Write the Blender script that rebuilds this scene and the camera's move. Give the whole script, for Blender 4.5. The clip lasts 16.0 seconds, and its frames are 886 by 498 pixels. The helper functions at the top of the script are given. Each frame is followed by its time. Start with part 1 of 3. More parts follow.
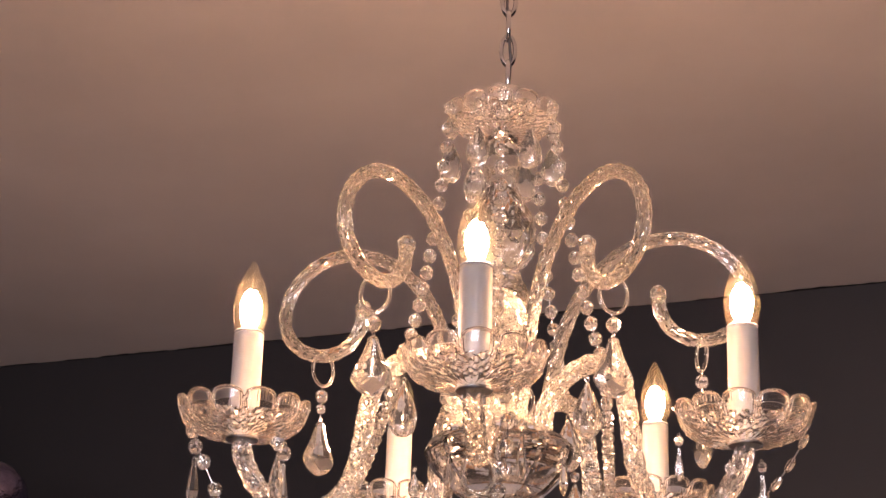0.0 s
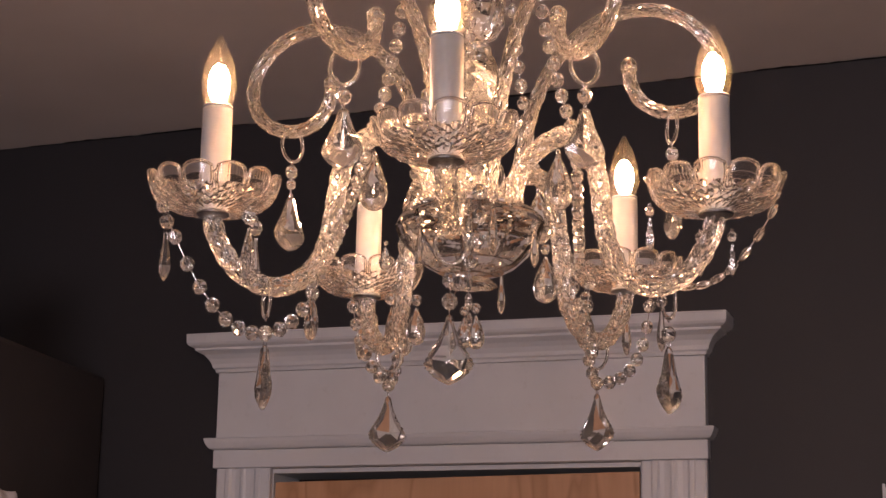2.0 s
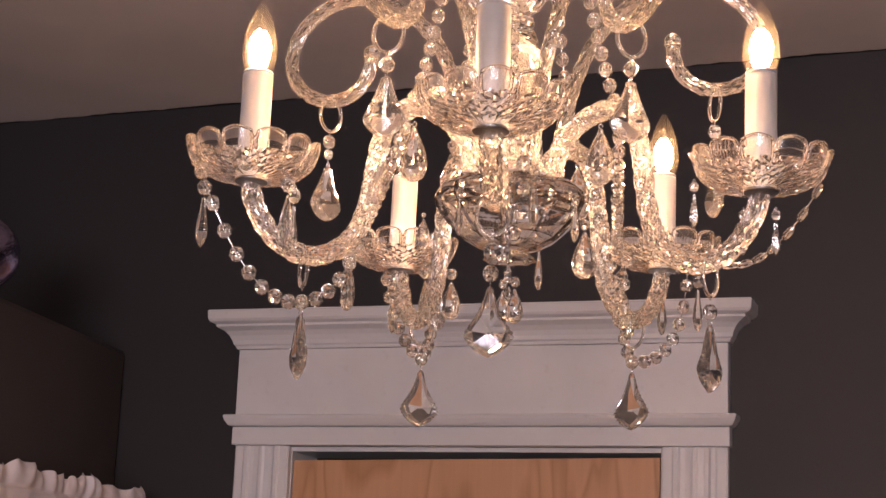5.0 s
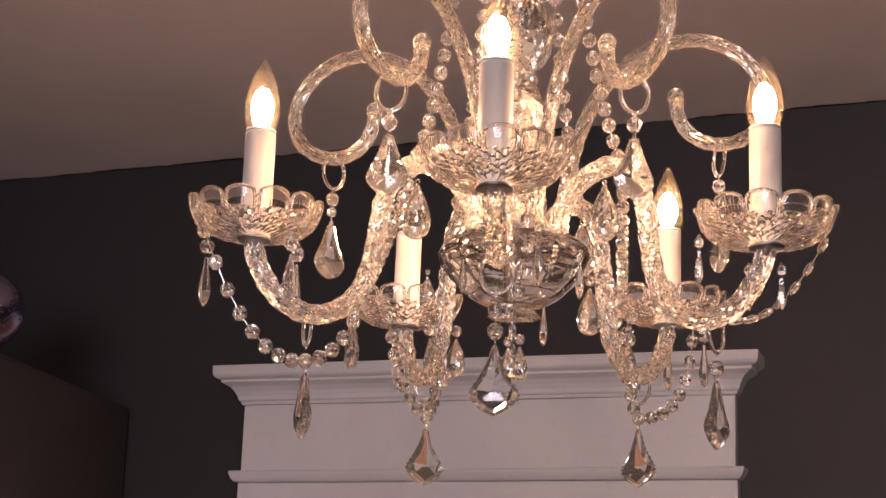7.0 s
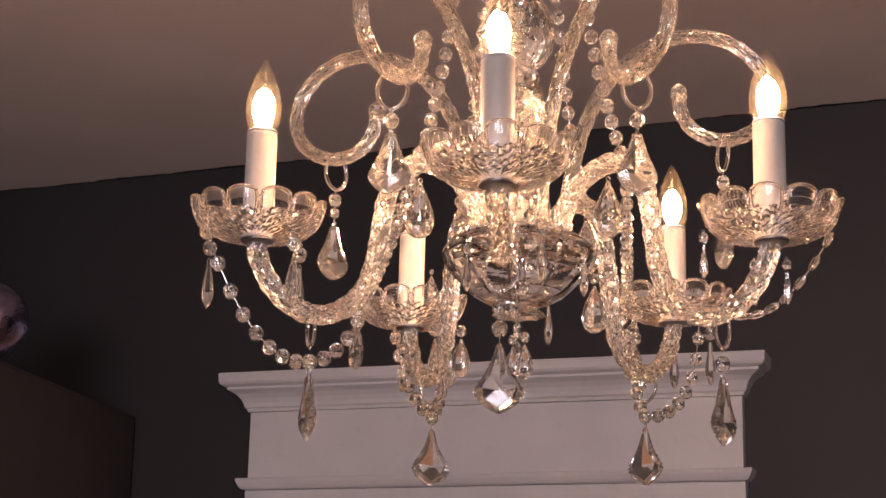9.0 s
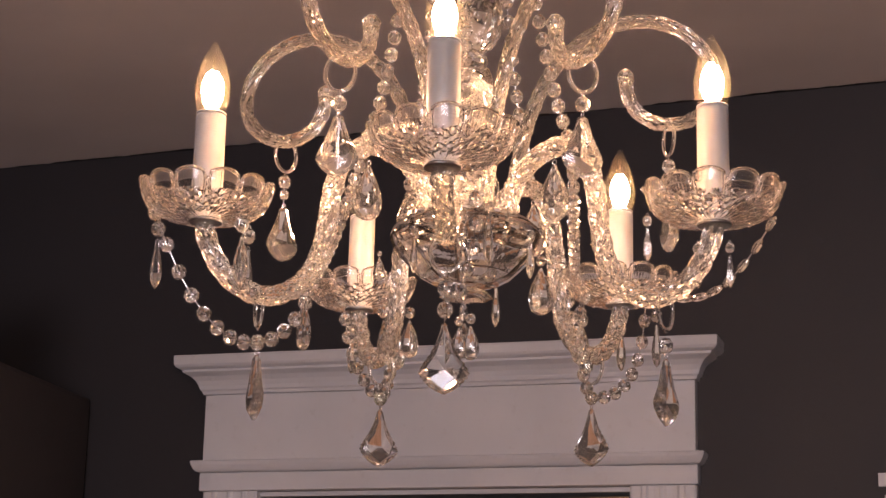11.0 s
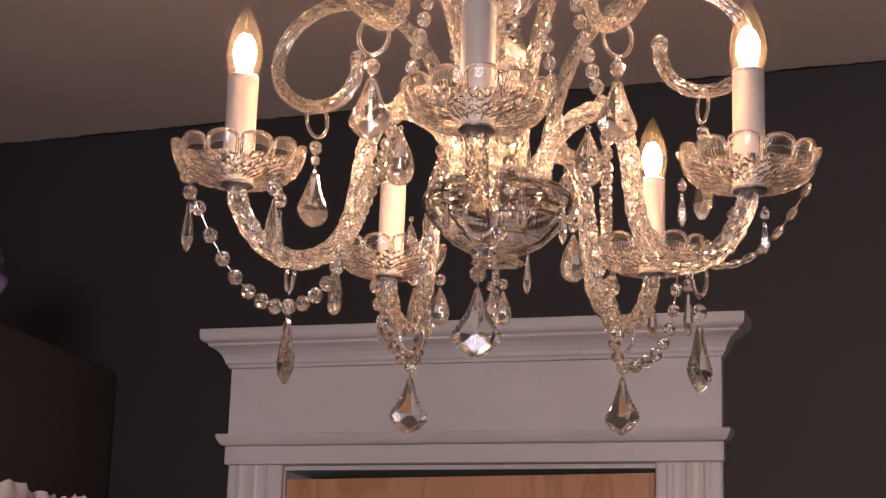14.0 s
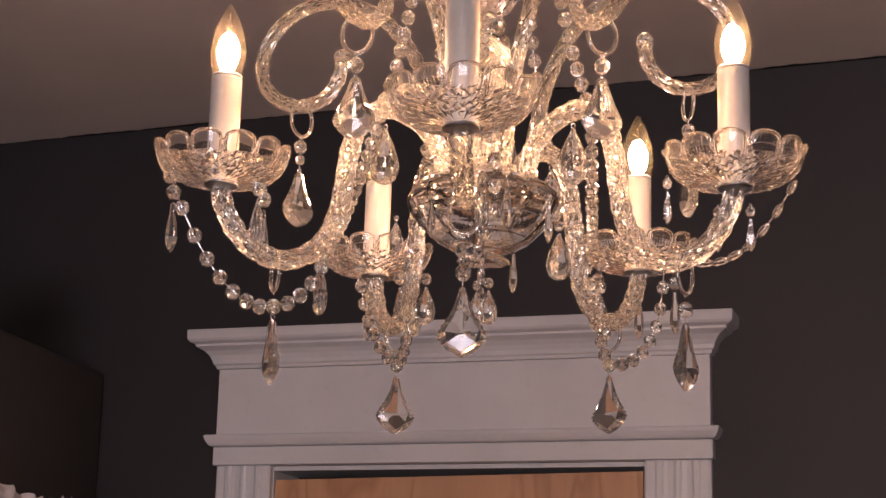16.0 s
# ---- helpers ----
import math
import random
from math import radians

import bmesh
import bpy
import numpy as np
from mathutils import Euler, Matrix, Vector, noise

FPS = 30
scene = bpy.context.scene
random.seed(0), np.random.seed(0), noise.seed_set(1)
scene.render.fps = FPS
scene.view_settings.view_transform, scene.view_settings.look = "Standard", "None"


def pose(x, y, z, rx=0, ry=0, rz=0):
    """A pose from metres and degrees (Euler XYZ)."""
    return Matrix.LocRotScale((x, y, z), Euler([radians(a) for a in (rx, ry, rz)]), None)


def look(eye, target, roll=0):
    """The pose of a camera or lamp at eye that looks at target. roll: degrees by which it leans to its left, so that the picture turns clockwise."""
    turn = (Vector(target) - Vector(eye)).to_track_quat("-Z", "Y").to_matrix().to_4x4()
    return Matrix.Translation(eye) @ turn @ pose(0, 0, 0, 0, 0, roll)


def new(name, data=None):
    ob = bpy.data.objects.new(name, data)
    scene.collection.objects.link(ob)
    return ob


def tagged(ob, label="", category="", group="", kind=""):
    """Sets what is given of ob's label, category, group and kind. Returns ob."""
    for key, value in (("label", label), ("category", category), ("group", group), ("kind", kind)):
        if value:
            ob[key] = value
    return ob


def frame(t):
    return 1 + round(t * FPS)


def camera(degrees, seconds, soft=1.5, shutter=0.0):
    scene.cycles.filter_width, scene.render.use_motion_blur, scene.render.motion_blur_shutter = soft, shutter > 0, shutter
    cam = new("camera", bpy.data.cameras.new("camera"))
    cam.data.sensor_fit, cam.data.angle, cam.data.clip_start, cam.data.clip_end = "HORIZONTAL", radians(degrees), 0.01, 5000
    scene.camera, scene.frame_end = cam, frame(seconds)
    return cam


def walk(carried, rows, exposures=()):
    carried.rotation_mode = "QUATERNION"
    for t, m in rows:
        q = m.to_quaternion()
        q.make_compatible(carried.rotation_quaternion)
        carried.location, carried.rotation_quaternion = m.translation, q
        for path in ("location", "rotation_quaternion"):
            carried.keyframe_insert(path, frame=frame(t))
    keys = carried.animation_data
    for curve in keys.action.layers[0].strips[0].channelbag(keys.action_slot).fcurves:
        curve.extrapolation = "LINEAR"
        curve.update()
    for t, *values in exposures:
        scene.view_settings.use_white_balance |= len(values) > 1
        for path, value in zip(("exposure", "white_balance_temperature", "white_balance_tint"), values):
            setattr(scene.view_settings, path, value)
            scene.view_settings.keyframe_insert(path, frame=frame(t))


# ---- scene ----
PATH = [
    (0.0, (0.4603, -1.4309, 1.6780), (-0.1865, 0.3424, 2.3613), 1.85),
    (0.5, (0.4583, -1.4357, 1.6720), (-0.1686, 0.3653, 2.2817), 1.56),
    (1.0, (0.4561, -1.4299, 1.6743), (-0.1689, 0.3920, 2.2131), 1.21),
    (1.5, (0.4525, -1.4292, 1.6715), (-0.1778, 0.4060, 2.1561), 0.95),
    (2.0, (0.4516, -1.4248, 1.6669), (-0.1701, 0.4214, 2.1199), 0.98),
    (2.5, (0.4501, -1.4214, 1.6660), (-0.1679, 0.4301, 2.1019), 1.17),
    (3.0, (0.4508, -1.4180, 1.6627), (-0.1648, 0.4388, 2.0792), 0.79),
    (3.5, (0.4497, -1.4168, 1.6606), (-0.1607, 0.4449, 2.0627), 0.66),
    (4.0, (0.4441, -1.4121, 1.6540), (-0.1737, 0.4532, 2.0269), 0.94),
    (4.2, (0.4374, -1.4122, 1.6545), (-0.1990, 0.4498, 2.0120), 1.58),
    (4.5, (0.4322, -1.4186, 1.6549), (-0.2325, 0.4261, 2.0487), 2.01),
    (5.0, (0.4271, -1.4147, 1.6581), (-0.2108, 0.4296, 2.0958), 2.39),
    (5.2, (0.4285, -1.4207, 1.6587), (-0.1999, 0.4216, 2.1180), 2.44),
    (7.3, (0.4255, -1.4087, 1.6647), (-0.2151, 0.4162, 2.1739), 2.03),
    (7.5, (0.4252, -1.4098, 1.6590), (-0.2090, 0.4131, 2.1833), 2.10),
    (8.0, (0.4273, -1.4089, 1.6631), (-0.2086, 0.4101, 2.1989), 1.70),
    (8.5, (0.4283, -1.4014, 1.6617), (-0.2098, 0.4172, 2.1959), 1.58),
    (9.0, (0.4250, -1.4015, 1.6586), (-0.2212, 0.4233, 2.1614), 1.38),
    (9.5, (0.4302, -1.4043, 1.6601), (-0.1994, 0.4252, 2.1668), 1.24),
    (9.7, (0.4344, -1.4040, 1.6588), (-0.1801, 0.4305, 2.1661), 0.93),
    (11.8, (0.4394, -1.4126, 1.6508), (-0.1723, 0.4300, 2.1311), 1.63),
    (12.0, (0.4362, -1.4134, 1.6493), (-0.1848, 0.4217, 2.1460), 1.67),
    (12.5, (0.4324, -1.4135, 1.6464), (-0.1890, 0.4235, 2.1354), 2.31),
    (13.0, (0.4290, -1.4112, 1.6459), (-0.1962, 0.4267, 2.1269), 2.36),
    (13.5, (0.4294, -1.4047, 1.6434), (-0.2001, 0.4337, 2.1169), 2.01),
    (14.0, (0.4289, -1.4007, 1.6424), (-0.2019, 0.4392, 2.1083), 1.84),
    (14.5, (0.4287, -1.3972, 1.6414), (-0.1948, 0.4457, 2.1050), 1.91),
    (15.0, (0.4296, -1.3957, 1.6401), (-0.1924, 0.4480, 2.1025), 1.76),
    (15.5, (0.4317, -1.3941, 1.6391), (-0.1819, 0.4543, 2.0942), 1.50),
    (16.0, (0.4304, -1.3950, 1.6434), (-0.1888, 0.4488, 2.1089), 1.46),
]
cam = camera(28.129, 16.0, soft=1.5)
walk(cam, [(t, look(e, a, r)) for t, e, a, r in PATH], [(0.0, 1.30, 7180, 31), (0.8, 0.80, 7180, 31), (1.5, 0.72, 7180, 31), (2.0, 0.80, 7180, 31), (3.0, 0.97, 7180, 31), (4.2, 1.26, 7180, 31), (5.0, 1.30, 7180, 31), (7.5, 1.18, 7180, 31), (9.5, 1.03, 7180, 31), (12.5, 1.01, 7180, 31), (14.5, 0.98, 7180, 31), (16.0, 0.98, 7180, 31)])

# ---- world, daylight from the window behind, exposure ----
world = bpy.data.worlds.new("world")
scene.world = world
world.use_nodes = True
wn = world.node_tree
sky = wn.nodes.new("ShaderNodeTexSky")
sky.sky_type, sky.sun_disc, sky.sun_elevation, sky.sun_rotation = "NISHITA", False, radians(35), radians(160)
wn.nodes["Background"].inputs["Strength"].default_value = 0.08
wn.links.new(sky.outputs[0], wn.nodes["Background"].inputs[0])

day = bpy.data.lights.new("window_daylight", "AREA")
day.shape, day.size, day.size_y, day.energy, day.color = "RECTANGLE", 2.0, 1.5, 88.0, (0.79, 0.845, 0.95)
dl = new("window_daylight", day)
dl.matrix_world = look((1.25, -6.33, 1.6), (-0.8, 2.0, 1.8))


# ---- materials ----
def mat(name):
    m = bpy.data.materials.new(name)
    m.use_nodes = True
    nt = m.node_tree
    return m, nt, nt.nodes["Principled BSDF"]


def noise_tex(nt, scale, detail=4.0, rough=0.55, stretch=None, dist=0.0):
    co = nt.nodes.new("ShaderNodeTexCoord")
    n = nt.nodes.new("ShaderNodeTexNoise")
    n.inputs["Scale"].default_value = scale
    n.inputs["Detail"].default_value = detail
    n.inputs["Roughness"].default_value = rough
    n.inputs["Distortion"].default_value = dist
    if stretch:
        mp = nt.nodes.new("ShaderNodeMapping")
        mp.inputs["Scale"].default_value = stretch
        nt.links.new(co.outputs["Object"], mp.inputs[0])
        nt.links.new(mp.outputs[0], n.inputs["Vector"])
    else:
        nt.links.new(co.outputs["Object"], n.inputs["Vector"])
    return n


def ramp(nt, src, stops):
    r = nt.nodes.new("ShaderNodeValToRGB")
    e = r.color_ramp.elements
    while len(e) < len(stops):
        e.new(0.5)
    for k, (p, c) in enumerate(stops):
        e[k].position, e[k].color = p, (*c, 1)
    nt.links.new(src, r.inputs[0])
    return r


def bump(nt, bsdf, src, strength, dist=0.002, before=None):
    b = nt.nodes.new("ShaderNodeBump")
    b.inputs["Strength"].default_value, b.inputs["Distance"].default_value = strength, dist
    nt.links.new(src, b.inputs["Height"])
    if before:
        nt.links.new(before.outputs[0], b.inputs["Normal"])
    nt.links.new(b.outputs[0], bsdf.inputs["Normal"])
    return b


def mul(nt, a, b, f=1.0):
    m = nt.nodes.new("ShaderNodeMix")
    m.data_type, m.blend_type = "RGBA", "MULTIPLY"
    m.inputs[0].default_value = f
    nt.links.new(a, m.inputs[6])
    nt.links.new(b, m.inputs[7])
    return m.outputs[2]


def painted(name, lo, hi, rough, big=1.3, fine=180.0, bstr=0.25, wear=None):
    """Brushed or rolled paint: soft large blotches, roller stipple, optional worn specks."""
    m, nt, b = mat(name)
    n1 = noise_tex(nt, big, 5)
    c = ramp(nt, n1.outputs[0], [(0.3, lo), (0.72, hi)]).outputs[0]
    if wear:
        n3 = noise_tex(nt, 38.0, 6, 0.7)
        c = mul(nt, c, ramp(nt, n3.outputs[0], [(0.30, wear), (0.42, (1, 1, 1))]).outputs[0])
    nt.links.new(c, b.inputs["Base Color"])
    b.inputs["Roughness"].default_value = rough
    n2 = noise_tex(nt, fine, 3)
    b1 = bump(nt, b, n2.outputs[0], bstr, 0.0012)
    n4 = noise_tex(nt, 9.0, 3)
    bump(nt, b, n4.outputs[0], 0.25, 0.004, b1)
    return m


WALL = painted("dark_wall_paint", (0.0128, 0.0114, 0.0130), (0.0188, 0.0169, 0.0192), 0.62)
# Wall paint lightened for the half wall, in place of light it doesn't get
HALF = painted("lit_half_wall_paint", (0.0310, 0.0268, 0.0268), (0.0440, 0.0380, 0.0380), 0.60, big=1.7)
CEIL = painted("ceiling_paint", (0.72, 0.68, 0.655), (0.84, 0.80, 0.775), 0.85, big=1.6, fine=120.0)
TRIM = painted("white_trim_paint", (0.52, 0.53, 0.54), (0.60, 0.61, 0.62), 0.42, big=4.0, fine=60.0, bstr=0.12, wear=(0.93, 0.92, 0.91))
# Floor out of view, its warm colour chosen to bounce light onto the ceiling
FLOOR = painted("floor_warm_bounce", (0.30, 0.175, 0.10), (0.42, 0.25, 0.15), 0.45)


def wood():
    """Rotary-cut plywood: broad wavy grain, faint pores, two small knots."""
    m, nt, b = mat("plywood")
    n1 = noise_tex(nt, 1.0, 3, 0.45, (2.6, 1.0, 0.60), 1.3)
    rings = nt.nodes.new("ShaderNodeMath")
    rings.operation = "MULTIPLY"
    rings.inputs[1].default_value = 13.0
    nt.links.new(n1.outputs[0], rings.inputs[0])
    fr = nt.nodes.new("ShaderNodeMath")
    fr.operation = "FRACT"
    nt.links.new(rings.outputs[0], fr.inputs[0])
    c1 = ramp(nt, fr.outputs[0], [(0.0, (0.40, 0.205, 0.100)), (0.25, (0.50, 0.275, 0.145)), (0.8, (0.54, 0.30, 0.165)), (1.0, (0.42, 0.215, 0.105))])
    n2 = noise_tex(nt, 1.0, 4, 0.6, (110.0, 30.0, 3.0))
    c2 = ramp(nt, n2.outputs[0], [(0.3, (0.92, 0.91, 0.90)), (0.7, (1.0, 1.0, 1.0))])
    n3 = noise_tex(nt, 3.0, 3)
    c3 = ramp(nt, n3.outputs[0], [(0.3, (0.90, 0.86, 0.84)), (0.7, (1.0, 1.0, 1.0))])
    col = mul(nt, mul(nt, c1.outputs[0], c2.outputs[0]), c3.outputs[0])
    for kx, kz in ((-0.398, 1.882), (-0.905, 1.822)):
        co = nt.nodes.new("ShaderNodeTexCoord")
        mp = nt.nodes.new("ShaderNodeMapping")
        mp.inputs["Location"].default_value = (-kx * 1.6, 0, -kz)
        mp.inputs["Scale"].default_value = (1.6, 0, 1)
        ln = nt.nodes.new("ShaderNodeVectorMath")
        ln.operation = "LENGTH"
        nt.links.new(co.outputs["Object"], mp.inputs[0])
        nt.links.new(mp.outputs[0], ln.inputs[0])
        k = ramp(nt, ln.outputs["Value"], [(0.004, (0.25, 0.20, 0.18)), (0.016, (1.0, 1.0, 1.0))])
        col = mul(nt, col, k.outputs[0])
    nt.links.new(col, b.inputs["Base Color"])
    b.inputs["Roughness"].default_value = 0.48
    bump(nt, b, n2.outputs[0], 0.10, 0.001)
    return m


WOOD = wood()


def glass(name, ior=1.52, tint=(1, 1, 1), rough=0.0, haze=0.0, cuts=0.0, cut_depth=0.0):
    """Clear glass; haze and tint stand in for the bulbs' gold glow, cuts are small hollows a few millimetres across."""
    m, nt, b = mat(name)
    b.inputs["Base Color"].default_value = (*tint, 1)
    b.inputs["Roughness"].default_value = rough
    b.inputs["IOR"].default_value = ior
    b.inputs["Transmission Weight"].default_value = 1.0 - haze
    if cuts:
        co = nt.nodes.new("ShaderNodeTexCoord")
        vo = nt.nodes.new("ShaderNodeTexVoronoi")
        vo.inputs["Scale"].default_value = cuts
        nt.links.new(co.outputs["Object"], vo.inputs["Vector"])
        bump(nt, b, vo.outputs["Distance"], cut_depth, 0.002)
    return m


# Warm tints and diffuse haze put golden glow into glass that is clear
CRYSTAL = glass("cut_crystal", 1.54, (0.99, 0.98, 0.94), 0.02, 0.014)
ROPE = glass("rope_glass", 1.5, (0.995, 0.955, 0.875), 0.10, 0.027, 190.0, 0.25)
SCROLL_GLASS = glass("scroll_glass", 1.5, (0.995, 0.965, 0.88), 0.03, 0.013, 140.0, 0.15)
BOWL = glass("star_cut_glass", 1.52, (1.0, 0.995, 0.98), 0.0, 0.003)
PRESSED = glass("pressed_glass", 1.5, (0.995, 0.955, 0.905), 0.06, 0.014)
CUT = glass("cut_glass", 1.5, (0.995, 0.96, 0.85), 0.15, 0.060, 220.0, 0.30)
VASE = glass("vase_glass", 1.5, (0.995, 0.97, 0.90), 0.0, 0.012, 150.0, 0.10)


def bulb_glass(name, haze):
    """Very thin blown glass: nearly clear, gloss at the rim, a faint yellow haze that stands in for the bulb's bloom.
    """
    m = bpy.data.materials.new(name)
    m.use_nodes = True
    nt = m.node_tree
    nt.nodes.remove(nt.nodes["Principled BSDF"])
    tr = nt.nodes.new("ShaderNodeBsdfTransparent")
    tr.inputs[0].default_value = (1.0, 0.985, 0.95, 1)
    hz = nt.nodes.new("ShaderNodeBsdfTranslucent")
    hz.inputs[0].default_value = (1.0, 0.95, 0.74, 1)
    gl = nt.nodes.new("ShaderNodeBsdfGlossy")
    gl.inputs["Roughness"].default_value = 0.04
    lw = nt.nodes.new("ShaderNodeLayerWeight")
    lw.inputs[0].default_value = 0.25
    pw = nt.nodes.new("ShaderNodeMath")
    pw.operation = "MULTIPLY_ADD"
    pw.inputs[1].default_value, pw.inputs[2].default_value = 0.16, 0.02
    m0 = nt.nodes.new("ShaderNodeMixShader")
    m0.inputs[0].default_value = haze
    mx = nt.nodes.new("ShaderNodeMixShader")
    nt.links.new(lw.outputs["Facing"], pw.inputs[0])
    nt.links.new(pw.outputs[0], mx.inputs[0])
    nt.links.new(tr.outputs[0], m0.inputs[1])
    nt.links.new(hz.outputs[0], m0.inputs[2])
    nt.links.new(m0.outputs[0], mx.inputs[1])
    nt.links.new(gl.outputs[0], mx.inputs[2])
    nt.links.new(mx.outputs[0], nt.nodes["Material Output"].inputs[0])
    return m


BULB = bulb_glass("bulb_glass", 0.0022)
# More haze on the stem, so that it reads as a bright line
STEM = bulb_glass("bulb_stem_glass", 0.03)


def glow(name, col, strength):
    m, nt, b = mat(name)
    b.inputs["Base Color"].default_value = (0, 0, 0, 1)
    b.inputs["Emission Color"].default_value = (*col, 1)
    b.inputs["Emission Strength"].default_value = strength
    return m


FILAMENT = glow("glowing_filament", (1.0, 0.61, 0.335), 305.0)


def metal(name, col, rough, fine=90.0):
    m, nt, b = mat(name)
    n = noise_tex(nt, fine, 4)
    c = ramp(nt, n.outputs[0], [(0.35, tuple(v * 0.8 for v in col)), (0.65, col)])
    nt.links.new(c.outputs[0], b.inputs["Base Color"])
    b.inputs["Metallic"].default_value, b.inputs["Roughness"].default_value = 1.0, rough
    return m


CHROME = metal("chrome", (0.86, 0.86, 0.88), 0.10)
STEEL = metal("dull_steel", (0.20, 0.20, 0.21), 0.38)
BRASS = metal("brass", (0.78, 0.58, 0.26), 0.28)


def mirror_ball():
    m, nt, b = mat("purple_mirror_glass")
    n = noise_tex(nt, 30.0, 5, 0.65)
    c = ramp(nt, n.outputs[0], [(0.35, (0.19, 0.165, 0.26)), (0.65, (0.42, 0.37, 0.56))])
    nt.links.new(c.outputs[0], b.inputs["Base Color"])
    b.inputs["Metallic"].default_value, b.inputs["Roughness"].default_value = 1.0, 0.22
    n2 = noise_tex(nt, 55.0, 3)
    bump(nt, b, n2.outputs[0], 0.55, 0.006)
    return m


MIRROR = mirror_ball()


def sleeve_plastic():
    m, nt, b = mat("candle_sleeve_plastic")
    n = noise_tex(nt, 60.0, 3)
    c = ramp(nt, n.outputs[0], [(0.3, (0.48, 0.455, 0.42)), (0.7, (0.53, 0.505, 0.47))])
    nt.links.new(c.outputs[0], b.inputs["Base Color"])
    b.inputs["Roughness"].default_value = 0.42
    b.inputs["Subsurface Weight"].default_value = 1.0
    b.inputs["Subsurface Radius"].default_value = (0.020, 0.017, 0.013)
    b.inputs["Subsurface Scale"].default_value = 0.6
    return m


SLEEVE = sleeve_plastic()


def sheer(name, alpha):
    m, nt, b = mat(name)
    n = noise_tex(nt, 1.0, 3, 0.6, (900.0, 900.0, 300.0))
    c = ramp(nt, n.outputs[0], [(0.3, (0.76, 0.75, 0.80)), (0.7, (0.88, 0.87, 0.92))])
    nt.links.new(c.outputs[0], b.inputs["Base Color"])
    b.inputs["Roughness"].default_value = 0.9
    b.inputs["Alpha"].default_value = alpha
    b.inputs["Transmission Weight"].default_value = 0.0
    bump(nt, b, n.outputs[0], 0.2, 0.0006)
    return m


SHEER = sheer("sheer_curtain_cloth", 0.48)
SHEER_2 = sheer("doubled_curtain_cloth", 0.78)
WHITE = painted("white_lettering", (0.66, 0.65, 0.66), (0.74, 0.73, 0.74), 0.6, big=20.0)


# ---- building helpers ----
def mesh_of(name, bm, material, smooth=False):
    bmesh.ops.recalc_face_normals(bm, faces=bm.faces[:])
    me = bpy.data.meshes.new(name)
    bm.to_mesh(me)
    bm.free()
    me.materials.append(material)
    if smooth:
        me.polygons.foreach_set("use_smooth", [True] * len(me.polygons))
    return me


def put(name, me, parent=None, m=None, label=""):
    ob = new(name, me)
    if parent:
        ob.parent = parent
    if m is not None:
        ob.matrix_basis = m
    if label:
        ob["label"] = label
    return ob


def part(name, bm, material, parent=None, label="", smooth=False, m=None):
    return put(name, mesh_of(name, bm, material, smooth), parent, m, label)


def box_bm(x0, x1, y0, y1, z0, z1, bevel=0.0, bm=None):
    bm = bm or bmesh.new()
    g = bmesh.ops.create_cube(bm, size=1.0)["verts"]
    for v in g:
        v.co = Vector((x0 + (v.co.x + 0.5) * (x1 - x0), y0 + (v.co.y + 0.5) * (y1 - y0), z0 + (v.co.z + 0.5) * (z1 - z0)))
    if bevel:
        es = list({e for v in g for e in v.link_edges})
        bmesh.ops.bevel(bm, geom=es, offset=bevel, segments=2, affect="EDGES", profile=0.6)
    return bm


def lathe_bm(profile, n=24, wob=None, bm=None):
    """Revolve (radius, height) pairs about z. wob(i, j, r, z) may change r and z."""
    bm = bm or bmesh.new()
    rows = []
    for j, (r, z) in enumerate(profile):
        if r < 1e-5:
            rows.append([bm.verts.new((0, 0, z))])
            continue
        row = []
        for i in range(n):
            a = 2 * math.pi * i / n
            rr, zz = wob(i, j, r, z) if wob else (r, z)
            row.append(bm.verts.new((rr * math.cos(a), rr * math.sin(a), zz)))
        rows.append(row)
    for a, b in zip(rows, rows[1:]):
        for i in range(n):
            k = (i + 1) % n
            if len(a) == 1 and len(b) == 1:
                continue
            if len(a) == 1:
                bm.faces.new((a[0], b[k], b[i]))
            elif len(b) == 1:
                bm.faces.new((a[i], a[k], b[0]))
            else:
                bm.faces.new((a[i], a[k], b[k], b[i]))
    if profile[0] == profile[-1]:
        bmesh.ops.remove_doubles(bm, verts=bm.verts[:], dist=1e-7)
    return bm


def spline(pts, n):
    """Points along a Catmull-Rom curve through pts, evenly spread."""
    P = [Vector(p) for p in pts]
    P = [2 * P[0] - P[1]] + P + [2 * P[-1] - P[-2]]
    out = []
    for k in range(1, len(P) - 2):
        a, b, c, d = P[k - 1:k + 3]
        for s in range(12):
            t = s / 12
            out.append(0.5 * (2 * b + (c - a) * t + (2 * a - 5 * b + 4 * c - d) * t * t + (3 * b - a - 3 * c + d) * t ** 3))
    out.append(P[-2])
    ln = [0.0]
    for a, b in zip(out, out[1:]):
        ln.append(ln[-1] + (b - a).length)
    res, k = [], 0
    for i in range(n):
        w = ln[-1] * i / (n - 1)
        while k < len(ln) - 2 and ln[k + 1] < w:
            k += 1
        f = (w - ln[k]) / max(ln[k + 1] - ln[k], 1e-9)
        res.append(out[k].lerp(out[k + 1], min(max(f, 0), 1)))
    return res


